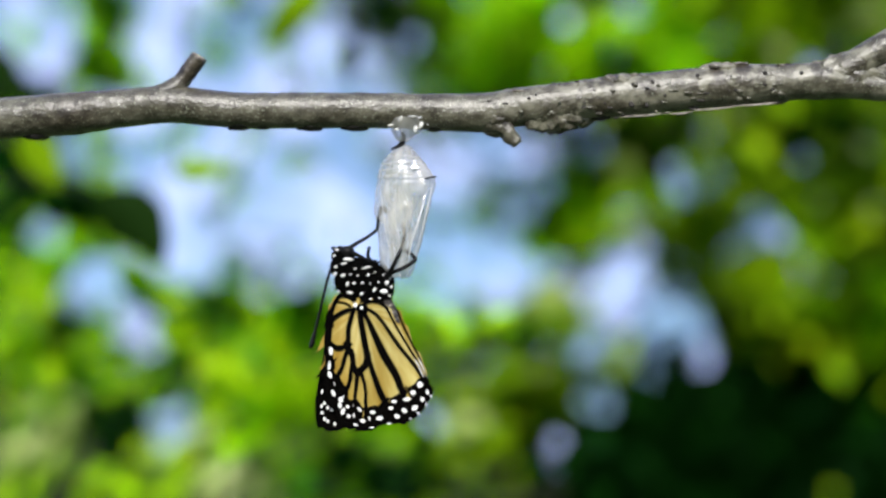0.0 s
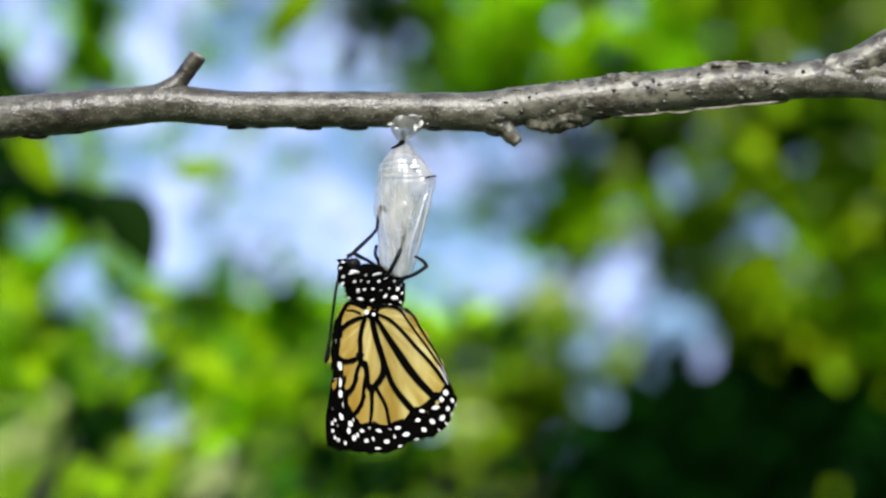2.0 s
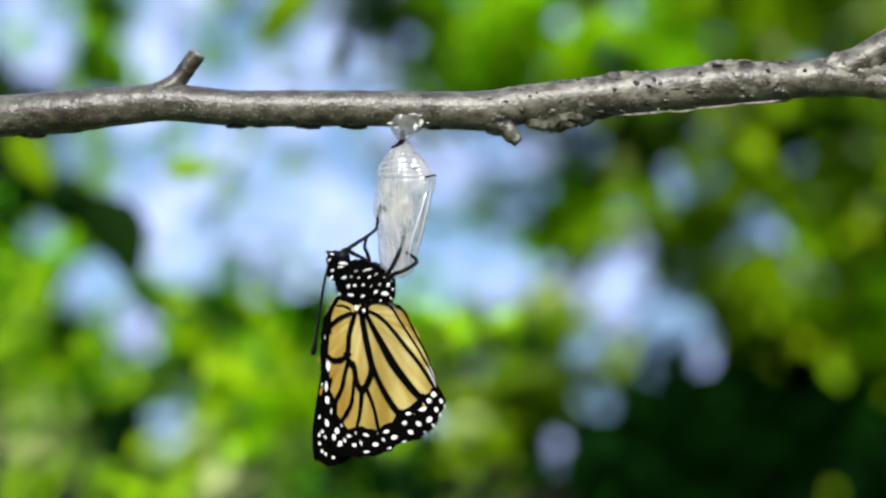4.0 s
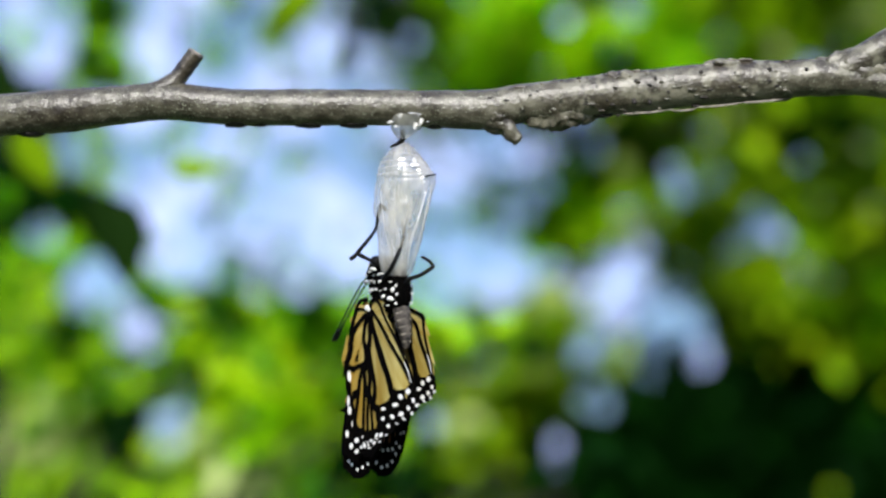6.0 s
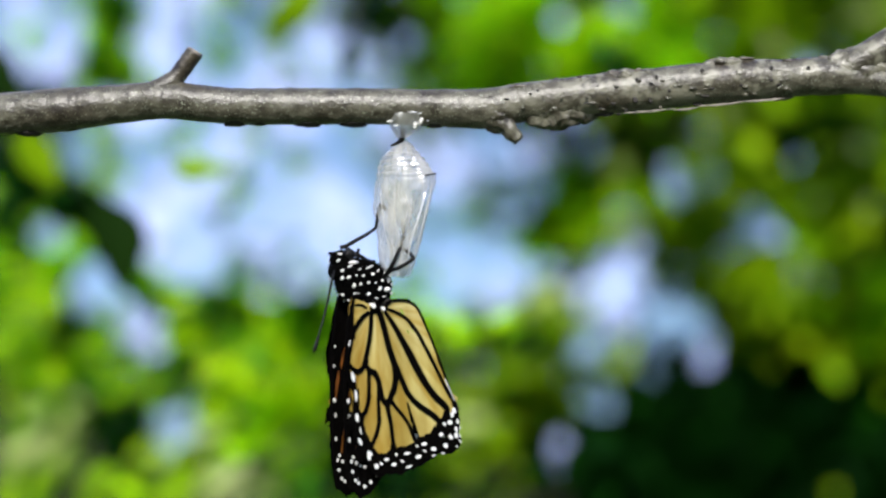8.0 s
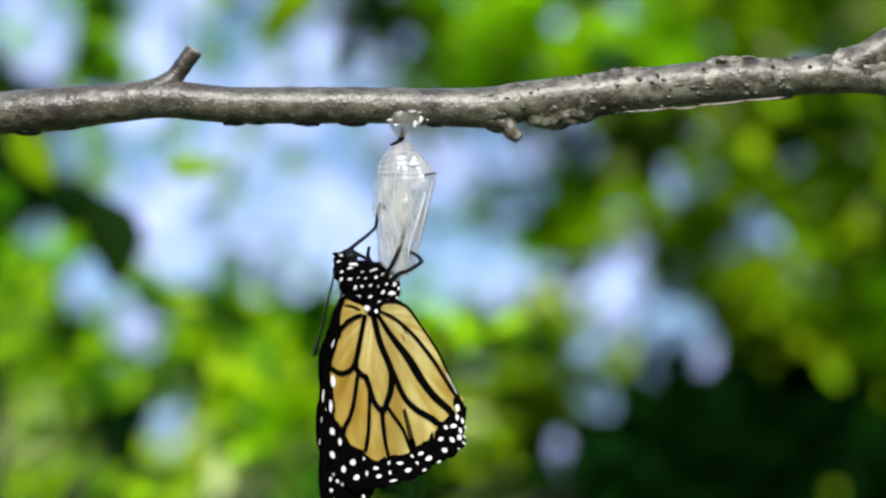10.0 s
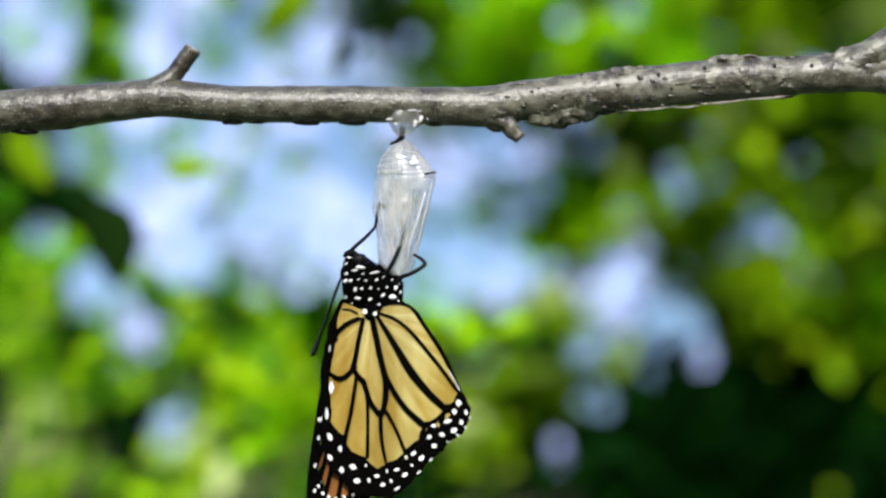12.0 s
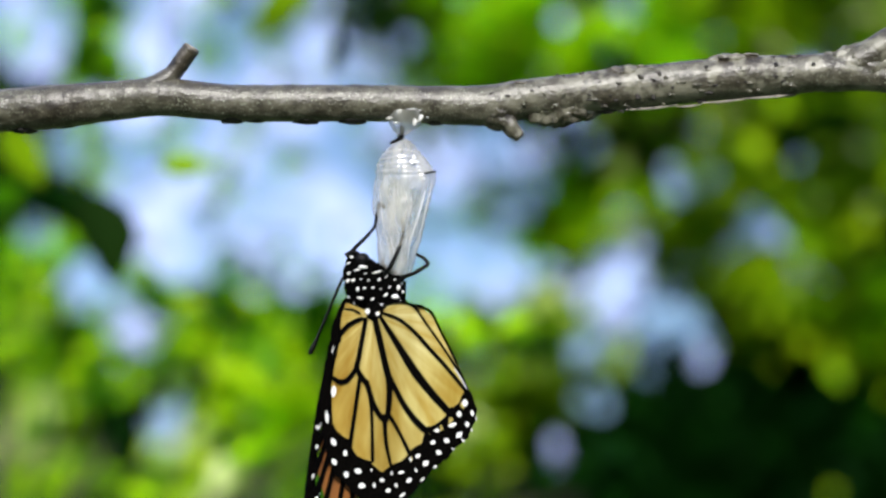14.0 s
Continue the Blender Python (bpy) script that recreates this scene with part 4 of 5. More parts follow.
def patch(bm, c, a, b, tilt, n, seed):
    """A raised, uneven oval tuft of pale scales; tilt: of its long axis, from level, clockwise."""
    x = Vector((1, 0, 0)) - n * n.x
    x.normalize()
    z = x.cross(n)
    z = z if z.z < 0 else -z
    w0 = radians(tilt)
    l, s = x * math.cos(w0) + z * math.sin(w0), z * math.cos(w0) - x * math.sin(w0)
    k = 14
    rim = [bm.verts.new(c + (l * a * math.cos(w) + s * b * math.sin(w)) * U * (1 + 0.3 * noise.noise(Vector((w * 1.3, seed * 3.7, 0)))) - n * 4 * U) for w in [2 * math.pi * i / k for i in range(k)]]
    inner = [bm.verts.new(c + (v.co + n * 4 * U - c) * 0.75 + n * 1.4 * U) for v in rim]
    bm.faces.new(inner)
    for i in range(k):
        bm.faces.new((rim[i], rim[(i + 1) % k], inner[(i + 1) % k], inner[i]))


def build_body():
    bm = bmesh.new()
    rings, sides = [], 40
    for u, top, low, deep in [(p.x, *trunk_at(p.x)) for p in spline([(r[0], 0, 0) for r in TRUNK], 40)]:
        ring = []
        for k in range(sides):
            w = 2 * math.pi * k / sides
            cz, cy = math.cos(w), math.sin(w)
            r = (abs(cz) ** 2.6 + abs(cy) ** 2.6) ** (-1 / 2.6)
            q = 1 + 0.06 * noise.fractal(Vector((u * 0.12, cz * 2, cy * 2)), 0.8, 2, 4)
            ring.append(bm.verts.new(Q(u, (top + low) / 2 - r * cz * q * (low - top) / 2, 4 + r * cy * q * deep)))
        rings.append(ring)
    for r0, r1 in zip(rings, rings[1:]):
        for k in range(sides):
            bm.faces.new((r0[k], r0[(k + 1) % sides], r1[(k + 1) % sides], r1[k]))
    bm.faces.new(rings[0])
    bm.faces.new(rings[-1])
    thorax = part("thorax", bm, FUR, butterfly, "furry black thorax with white dots")
    hair(thorax, Q(664, 508, 4), Vector((54, 28, 41)) * U, 1500, 5, 6.0)
    # white tufts: across, down, half length, half width, tilt
    spots = [(626, 496, 6.5, 4.5, -20), (634, 512, 6.5, 4, -70), (646, 510, 5, 4.5, -60), (661, 509, 5, 4, -20), (639, 527, 8.5, 4.2, 4), (660, 529, 6.5, 3, -35), (683, 522, 6.5, 4, -45), (701, 525, 10, 6, 8)]
    spots += [(705, 509, 7, 5, -80), (672, 495, 6, 4, -30), (653, 496, 4.5, 3, -30), (640, 494, 4, 2.2, -40), (648, 484, 6, 1.8, -20), (668, 482, 13, 2.6, -18), (620, 479, 4, 2.2, -20), (690, 508, 4.5, 2.6, -60)]
    spots += [(676, 538, 5, 2.5, -10), (618, 525, 5, 4, -30), (699, 495, 4, 2.4, -50), (675, 511, 3.6, 1.6, -50), (684, 490, 6, 1.6, -40), (692, 537, 4, 2, 10), (628, 536, 3, 2, 0), (711, 502, 4.5, 3, -70), (713, 517, 5, 3.4, -80), (710, 533, 5, 3.2, 60)]
    for side in (-1, 1):
        for i, (u, v, a, b, tilt) in enumerate(spots):
            c, n = on_trunk(u, v, side, 2.0)
            bm = bmesh.new()
            patch(bm, c, a * (0.74 if a > 6 else 0.62), b * (0.7 if a > 6 else 0.58), tilt, n, i + 0.5)
            part("spot", bm, WING_WHITE, thorax)
    bm = bmesh.new()
    blob(bm, Q(633, 467, 4), Vector((22, 22, 17)) * U, 28, 18, 0.07, 1500, Matrix.Rotation(radians(10), 3, 'Y'), 0.12)
    head = part("head", bm, FUR, butterfly, "black head with white marks")
    HEAD.append(head)
    bm = bmesh.new()
    blob(bm, Q(630, 484, 4), Vector((24, 26, 22)) * U, 28, 18, 0.07, 1500, Matrix.Rotation(radians(20), 3, 'Y'), 0.15)
    COLLAR.append(part("collar", bm, FUR, butterfly))
    for side in (-1, 1):
        for u, v, a, b, tilt in ((618, 484, 4, 2.4, -30), (632, 478, 6, 2, -10), (616, 497, 4, 2.6, -60)):
            bm = bmesh.new()
            patch(bm, Q(u, v, 4 + side * 25), a, b, tilt, Vector((-0.3, side, 0)).normalized(), u)
            part("spot", bm, WING_WHITE, COLLAR[0])
    for side in (-1, 1):
        bm = bmesh.new()
        blob(bm, Q(641, 459, 4 + side * 15), Vector((12.5, 10, 11)) * U, 22, 16)
        part("eye", bm, BLACK, head)
        bm = bmesh.new()
        tube(bm, spline([Q(632, 462, 4 + side * 9), Q(622, 456, 4 + side * 10), Q(611, 451, 4 + side * 6)], 8), [U * r for r in (7, 7, 6.5, 6, 5.4, 4.6, 3.6, 2.4, 1)], 12, 0.15, 1500)
        part("palp", bm, FUR, head)
        for u, v, a, b, tilt, d in ((624, 456, 6, 2.2, 14, 15), (643, 472, 9, 2.8, 4, 26), (618, 466, 4, 2, -30, 18)):
            bm = bmesh.new()
            patch(bm, Q(u, v, 4 + side * d), a, b, tilt, Vector((0, side, 0.2)).normalized(), u)
            part("spot", bm, WING_WHITE, head)
        pts = [Q(614, 478, 4 + side * 8), Q(600, 510, 4 + side * 22), Q(578, 572, 4 + side * 34), Q(557, 628, 4 + side * 40)]
        if side > 0:
            pts = [Q(615, 478, 8), Q(602, 510, -10), Q(580, 572, -24), Q(560, 626, -32)]
        bm = bmesh.new()
        n = 24
        tube(bm, spline(pts, n), [U * (1.5 + (2.2 * math.sin(min(1, (i - 19) / 3.2) * 1.4) if i > 19 else 0)) * (0.6 if i == n else 1) for i in range(n + 1)], 8)
        ANTENNAE.append(part("antenna", bm, BLACK, butterfly))
    bm = bmesh.new()
    n = 30
    tube(bm, [Q(628 + 9 * (1 - i / 60) * math.cos(0.28 * i), 455 + 8 * (1 - i / 60) * math.sin(0.28 * i), -6 + 0.3 * i) for i in range(n)], [1.3 * U] * n, 6)
    part("proboscis", bm, BLACK, head)
    # abdomen, ringed, with pale bands
    bm = bmesh.new()
    n = 48
    line = spline([Q(686, 520, 6), Q(699, 544, 5), Q(710, 568, 4), Q(718, 592, 3), Q(722, 614, 2)], n)
    tube(bm, line, [U * (14 + 2 * math.sin(math.pi * i / n) - 10 * (i / n) ** 3) * (1 + 0.03 * math.sin(i * 2 * math.pi / 6)) for i in range(n + 1)], 26, 0.05, 1200)
    ab = part("abdomen", bm, ABDOMEN, butterfly, "dark grey ringed abdomen with pale bands")
    for i in range(7):
        c = line[5 + 6 * i]
        r = (14.3 + 2 * math.sin(math.pi * (5 + 6 * i) / n) - 9.6 * ((5 + 6 * i) / n) ** 3) * U
        d = (line[6 + 6 * i] - line[4 + 6 * i]).normalized()
        out = Vector((-d.z, 0, d.x))
        out = out if out.x > 0 else -out
        for side in (-1, 1):
            arc = [c + (out * math.cos(w) + Vector((0, side, 0)) * math.sin(w)) * r * 1.01 for w in [0.25 + 1.2 * k / 8 for k in range(9)]]
            bm = bmesh.new()
            tube(bm, arc, [U * 1.4 * math.sin(math.pi * (k + 0.5) / 9.5) for k in range(9)], 6, 0.4, 1500)
            part("band", bm, BAND, ab)
    # the legs: foreleg in two lengths that bend at the knee, middle leg laid on the shell, hind leg, far leg
    legs = [[(664, 402, -9), (668, 378, -9), (673, 359, -12), (681, 369, -16)],
            [(612, 452, -6), (622, 446, -7), (640, 428, -8), (654, 414, -9), (664, 401, -9)],
            [(676, 492, -10), (690, 474, -24), (704, 446, -26), (712, 424, -14), (714, 402, -6), (711, 386, -8)],
            [(704, 502, -14), (716, 490, -22), (734, 483, -26), (755, 470, -24), (757, 465, -22), (748, 456, -20), (737, 450, -16)],
            [(672, 480, 26), (667, 456, 27), (661, 440, 26), (664, 424, 24)],
            [(623, 443, -7), (634, 450, -6), (650, 458, -4), (666, 468, 0)]]
    for i, l in enumerate(legs):
        bm = bmesh.new()
        n = 6 * (len(l) - 1)
        tube(bm, spline([Q(*q) for q in l], n), [U * (3.0 if i == 0 else 4.3 - 1.5 * k / n) for k in range(n + 1)], 10, 0.12, 1500)
        LEGS.append(part("leg", bm, BLACK, butterfly))


build_body()

# wing growth: where the joints of the hindwing's veins and the corners of its border stand, from the root, step by step
ROOT = Vector((662, 556))
JOINTS = np.array([(-12, -5), (-61, 34), (-32, 96), (-60, 118), (22, 186), (28, 112), (-72, 206), (-41, 229), (-5, 266), (31, 276), (62, 244), (90, 202), (135, 171), (158, 142), (180, 182), (46, -18), (134, 246), (83, 306), (44, 337), (-62, 294), (-94, 189)], float)
STAGES = {}


def stage(t, *places):
    STAGES[t] = np.array(places, float)


stage(0.0, (-13, -7), (-54, 18), (-29, 66), (-50, 66), (-7, 116), (10, 85), (-58, 104), (-44, 123), (-34, 151), (-15, 168), (7, 178), (39, 161), (75, 146), (103, 126), (124, 157), (26, -10), (82, 202), (11, 222), (-20, 215), (-44, 181), (-64, 106))
stage(0.5, (-3, -9), (-32, 23), (-22, 66), (-37, 84), (1, 127), (23, 84), (-37, 104), (-28, 132), (-22, 153), (-12, 178), (5, 182), (56, 170), (97, 164), (110, 153), (121, 179), (36, -9), (82, 224), (11, 234), (-17, 229), (-30, 198), (-44, 108))
stage(1.0, (-11, -6), (-54, 23), (-27, 71), (-51, 70), (-8, 125), (8, 87), (-58, 111), (-48, 137), (-43, 163), (-20, 186), (14, 191), (45, 166), (83, 150), (109, 131), (130, 161), (24, -9), (91, 206), (20, 236), (-20, 232), (-50, 200), (-65, 114))
stage(2.0, (-12, -6), (-58, 24), (-26, 74), (-53, 79), (0, 133), (21, 88), (-55, 123), (-48, 145), (-35, 179), (-6, 196), (30, 194), (69, 166), (110, 144), (128, 129), (148, 160), (30, -14), (113, 212), (43, 245), (0, 248), (-49, 216), (-64, 125))
stage(2.3, (-9, -9), (-30, 38), (-24, 84), (-37, 92), (5, 134), (25, 90), (-36, 128), (-33, 154), (-25, 190), (-8, 195), (18, 196), (72, 179), (106, 168), (113, 158), (121, 206), (35, -11), (97, 234), (33, 248), (-3, 249), (-40, 208), (-43, 137))
stage(3.0, (-13, -7), (-60, 23), (-33, 78), (-55, 80), (-4, 137), (15, 95), (-61, 130), (-49, 152), (-43, 185), (-19, 200), (22, 203), (58, 176), (100, 153), (121, 138), (142, 167), (30, -12), (103, 221), (36, 251), (-6, 252), (-55, 224), (-69, 131))
stage(5.5, (-7, -20), (-56, 27), (-27, 88), (-56, 84), (-8, 138), (-1, 77), (-62, 157), (-45, 187), (-32, 210), (-10, 218), (14, 218), (23, 159), (74, 133), (115, 113), (140, 144), (6, -31), (84, 187), (39, 236), (-3, 250), (-68, 255), (-76, 162))
stage(6.0, (-7, -14), (-50, 34), (-15, 84), (-53, 96), (-4, 144), (-2, 68), (-56, 153), (-43, 183), (-23, 213), (-7, 224), (12, 214), (18, 163), (74, 132), (116, 119), (134, 150), (18, -25), (78, 193), (31, 233), (-11, 247), (-63, 252), (-67, 169))
stage(6.5, (-11, -6), (-58, 29), (-27, 83), (-54, 95), (9, 154), (19, 100), (-65, 157), (-49, 180), (-31, 224), (0, 241), (40, 221), (67, 183), (111, 154), (128, 144), (152, 169), (32, -15), (109, 226), (57, 264), (4, 284), (-68, 253), (-79, 154))
stage(7.5, (-9, -5), (-59, 32), (-29, 91), (-60, 98), (12, 162), (21, 106), (-71, 167), (-53, 191), (-31, 231), (3, 249), (47, 232), (77, 192), (121, 162), (136, 148), (162, 176), (39, -12), (116, 233), (61, 279), (14, 292), (-70, 260), (-83, 165))
stage(8.0, (-6, -6), (-52, 33), (-35, 94), (-57, 101), (6, 170), (29, 105), (-61, 165), (-54, 191), (-42, 243), (11, 256), (54, 242), (109, 212), (133, 193), (147, 191), (159, 233), (61, -5), (142, 272), (87, 283), (23, 296), (-54, 265), (-68, 149))
stage(8.2, (-14, -6), (-56, 29), (-34, 89), (-60, 98), (11, 164), (23, 104), (-64, 178), (-50, 186), (-25, 239), (16, 246), (56, 230), (95, 190), (133, 157), (141, 137), (161, 176), (31, -16), (135, 231), (78, 277), (28, 292), (-61, 258), (-78, 168))
stage(10.5, (-12, -8), (-65, 26), (-41, 92), (-71, 99), (11, 175), (31, 107), (-86, 185), (-66, 204), (-30, 246), (17, 262), (59, 250), (114, 205), (140, 190), (144, 167), (161, 220), (38, -13), (145, 264), (75, 298), (4, 311), (-83, 284), (-98, 160))
stage(11.0, (-10, -6), (-61, 31), (-32, 94), (-58, 106), (19, 170), (27, 111), (-72, 189), (-46, 216), (-10, 252), (27, 267), (59, 237), (92, 188), (132, 161), (149, 144), (172, 180), (47, -17), (129, 226), (81, 284), (37, 314), (-64, 275), (-82, 176))
stage(14.0, (-10, -6), (-58, 32), (-30, 93), (-57, 114), (23, 182), (29, 109), (-69, 201), (-39, 224), (-3, 261), (32, 271), (63, 240), (90, 199), (135, 169), (158, 141), (180, 181), (47, -19), (134, 243), (83, 302), (45, 332), (-59, 288), (-90, 183))

RESTING = (0.0, 1.0, 2.0, 3.0, 6.5, 7.5, 8.2, 11.0, 14.0)


def rested(t):
    """The joints at t while the insect hangs at rest."""
    for a, b in zip(RESTING, RESTING[1:]):
        if t <= b:
            return STAGES[a] + (STAGES[b] - STAGES[a]) * (t - a) / (b - a)


def bent(t, like, amount):
    """The joints at t with the wing bent as it is at another turn of the insect."""
    return rested(t) + (STAGES[like] - rested(like)) * amount


# the wing at rest, bent forward or back while the insect turns, and at rest again
SHAPES = [(t, rested(t)) for t in (0, 0.3, 0.6, 0.8, 1, 1.5, 2, 2.1, 2.4, 2.5, 3, 3.2, 5.3, 5.4, 5.8, 5.9, 6.3, 6.5, 7, 7.5, 7.8, 8.2, 9.2, 10.8, 11, 12.5, 14)]
SHAPES += [(0.4, bent(0.4, 5.5, 0.5)), (0.5, STAGES[0.5]), (0.7, bent(0.7, 5.5, 0.3)), (2.2, bent(2.2, 5.5, 0.6)), (2.3, STAGES[2.3]), (5.5, STAGES[5.5]), (5.6, bent(5.6, 2.3, 0.6)),
           (5.7, bent(5.7, 5.5, 1)), (6.0, STAGES[6.0]), (6.1, bent(6.1, 8.0, 0.8)), (6.2, bent(6.2, 6.0, 0.8)), (8.0, STAGES[8.0]), (10.3, STAGES[10.5]), (10.5, STAGES[10.5]), (10.6, STAGES[10.5])]
SHAPES.sort(key=lambda g: g[0])


def hang(c):
    """How much each joint pulls at a place of the full-grown wing."""
    c = np.array((c[0], c[1]), float)
    d = JOINTS - c
    w = 1.0 / (np.sum(d * d, axis=1) + 120.0) ** 1.6
    mid = (w[:, None] * JOINTS).sum(0) / w.sum()
    e = JOINTS - mid
    m = np.linalg.inv((w[:, None, None] * e[:, :, None] * e[:, None, :]).sum(0) + np.eye(2) * 1e-9)
    return w / w.sum() + w * ((c - mid) @ m @ (e - (w[:, None] * e).sum(0) / w.sum()).T)


# how far the far hindwing is folded while the insect turns away
FOLDED = {0.4: 0.8, 0.7: 0.4, 2.2: 0.8, 5.5: 1.0, 5.7: 1.0, 6.0: 1.0, 6.2: 0.8}
# how far its inner edge shows past the near wing
PEEK = [(0, 4), (6.5, 8), (7.5, 6), (8.2, -13), (11, -13), (12.5, 0), (14, 13)]
FORE_ACROSS = [(0, 0.70), (2, 0.70), (3, 0.80), (5.3, 0.72), (7, 0.79), (8.2, 0.78), (10.3, 0.87), (14, 1.0)]
FORE_DOWN = [(0, 0.549), (1, 0.578), (3, 0.63), (5.3, 0.735), (6.5, 0.744), (8.2, 0.804), (10.3, 0.89), (14, 1.0)]


def carried_rows(c, line, fore, far):
    """Place and turn, step by step, of a plate held at c and lying along line."""
    turn0 = math.atan2(line.y, line.x)
    way = line.normalized() * 6
    ends = [hang(c), hang(c - way), hang(c + way)]
    for t, joints in SHAPES:
        if fore:
            p, turn = np.array((c.x * lerp_table(FORE_ACROSS, t), c.y * lerp_table(FORE_DOWN, t))), 0.0
        else:
            if far:
                joints = joints.copy()
                f = FOLDED.get(t, 0.0)
                joints *= (1 - 0.22 * f, 1 - 0.16 * f)
                joints[15] += (lerp_table(PEEK, t) + 26 * f, 8 + 10 * f)
            p, a, b = (k @ joints for k in ends)
            turn = math.atan2(b[1] - a[1], b[0] - a[0]) - turn0
            turn = (turn + math.pi) % (2 * math.pi) - math.pi
        yield t, float(p[0]), float(p[1]), turn


PIECES = []                              # (object, centre from the root, layer) to be moved as the wing spreads

OUTLINE = [(-112, 59), (-87, 67), (-61, 87), (-48, 111), (-34, 161), (-29.6, 190), (-25, 217), (-21, 244), (-17.3, 268), (-13.8, 288), (-9.6, 305), (-5.2, 324), (-0.6, 334), (6, 338), (10.3, 332),
           (13.9, 314), (19.5, 296), (23.4, 288), (29.7, 279), (35.9, 273), (40.5, 266), (44.5, 256), (47.5, 244), (49.8, 225), (51.8, 206), (57.7, 168), (65.3, 130), (80.6, 92), (100, 72), (112, 55), (124, 40)]
# where the black border begins, ray by ray
INNER = [(-112, 51), (-87, 58), (-62, 66), (-53, 76), (-42, 98), (-34, 132), (-26, 170), (-19.9, 212), (-14.2, 224), (-11.1, 226), (-8.5, 250), (-3.4, 259), (-0.8, 261), (0.5, 278), (3.3, 280), (5.7, 272), (6.8, 268),
         (11.2, 265), (14.2, 252), (15, 247), (20.4, 244), (23.5, 224), (25, 216), (27, 223), (31, 223), (36.5, 219), (39.7, 212), (41, 218), (43.7, 217), (47.9, 210), (50, 212), (53, 200)]


def polar(a, r):
    """Place in the wing's plane, x across and y down, from the angle off the downward line."""
    return Vector((r * math.sin(radians(a)), r * math.cos(radians(a))))


def cup(x):
    """The wing is bent: its front edge stands forward of its middle, its rear edge back."""
    return -(0.0026 if x < 0 else -0.0008) * x * x


def slope_of(x):
    return math.atan((-0.0052 if x < 0 else 0.0016) * x)


def wing_piece(wing, name, outline, thick, layer, mats, label="", hold=None, line=None):
    """A rigid plate of the wing; outline in the wing's plane, full-grown; hold: the point by which it is carried."""
    c = hold or sum((Vector(p) for p in outline), Vector((0, 0))) / len(outline)
    bm = bmesh.new()
    slab(bm, [((p[0] - c.x) * U, -(p[1] - c.y) * U) for p in outline], thick * U)
    ob = part(name, bm, mats, wing, label, smooth=False)
    PIECES.append((ob, Vector(c), layer, wing, line or Vector((0, 1))))
    return ob


def stroke(a, b, wa, wb):
    """Outline of a straight bar between two places."""
    d = (Vector(b) - Vector(a)).normalized()
    s = Vector((-d.y, d.x))
    over = d * (0.28 * (Vector(b) - Vector(a)).length + 3)
    a, b = Vector(a), Vector(b)
    return [a + s * wa / 2, b + s * wb / 2, b + over * 0.6 + s * wb * 0.44, b + over + s * wb * 0.22, b + over - s * wb * 0.22, b + over * 0.6 - s * wb * 0.44,
            b - s * wb / 2, a - s * wa / 2, a - over * 0.6 - s * wa * 0.44, a - over - s * wa * 0.22, a - over + s * wa * 0.22, a - over * 0.6 + s * wa * 0.44]


def oval(c, a, b, way, seed):
    d = Vector(way).normalized()
    s = Vector((-d.y, d.x))
    return [Vector(c) + (d * a * math.cos(w) + s * b * math.sin(w)) * (1 + 0.16 * noise.noise(Vector((w * 1.3, seed, 1)))) for w in [2 * math.pi * i / 9 for i in range(9)]]


def jit(i):
    return ((i * 0.618034) % 1 - 0.5) * 1.4


# course of each vein and its width at root, middle and end
VEINS = [([(637, 565), (619, 573), (605, 587), (597, 602), (589, 640), (586, 662)], 8, 8, 6), ([(631, 652), (619, 668), (605, 678), (586, 668)], 9, 8, 8),
         ([(646, 570), (640, 602), (634, 638), (631, 652), (641, 670), (650, 681), (658, 709), (670, 733), (681, 745)], 8, 10, 9),
         ([(664, 567), (672, 602), (682, 646), (689, 677), (688, 721), (684, 742)], 11, 12, 9), ([(636, 672), (629, 721), (621, 776), (618, 806)], 7, 7, 9),
         ([(654, 692), (658, 737), (659, 812)], 8, 6, 7)]
VEINS += [([(681, 740), (683, 784), (692, 826)], 9, 7, 5), ([(689, 735), (706, 764), (724, 802)], 7, 6, 7), ([(690, 668), (706, 701), (726, 733), (750, 759)], 9, 10, 12),
          ([(674, 563), (694, 594), (714, 626), (737, 662), (765, 697), (796, 732)], 7, 15, 12), ([(680, 555), (706, 565), (733, 587), (761, 618), (792, 652), (824, 692)], 5, 7, 6),
          ([(712, 535), (733, 543), (753, 571), (781, 610), (804, 646), (824, 683), (834, 702)], 4, 4, 5)]
VEINS += [([(601, 597), (599, 575), (602, 551), (608, 536), (614, 531), (630, 531)], 5, 6, 5), ([(674, 556), (678, 543), (690, 536), (713, 534)], 5, 5, 5), ([(614, 547), (624, 548), (634, 553)], 3, 3, 4)]
PALE_LINES = [[(806, 655), (815, 669), (823, 684)]]

# white dots of the border: across, down, half length, half width, tilt of the long axis
DOTS = [(822, 713, 8.5, 7, 90), (812, 733, 7, 6, 90), (835, 731, 7, 4, 80), (826, 751, 7, 5, 80), (800, 752, 10.5, 5, -20), (812, 770, 8.5, 6.5, -40), (842, 741, 5, 1.6, 85),
        (834, 761, 5, 1.8, 70), (819, 780, 6, 2.2, 42), (773, 762, 7, 4.2, -8), (766, 783, 6, 5, -30), (790, 780, 7, 6, 30), (776, 801, 6.5, 6, 30), (801, 795, 3.5, 1.8, 42), (739, 807, 7, 4.8, -30),
        (753, 820, 8, 6, -40), (726, 813, 5.5, 2.4, 75), (736, 832, 5.5, 2.4, 65)]
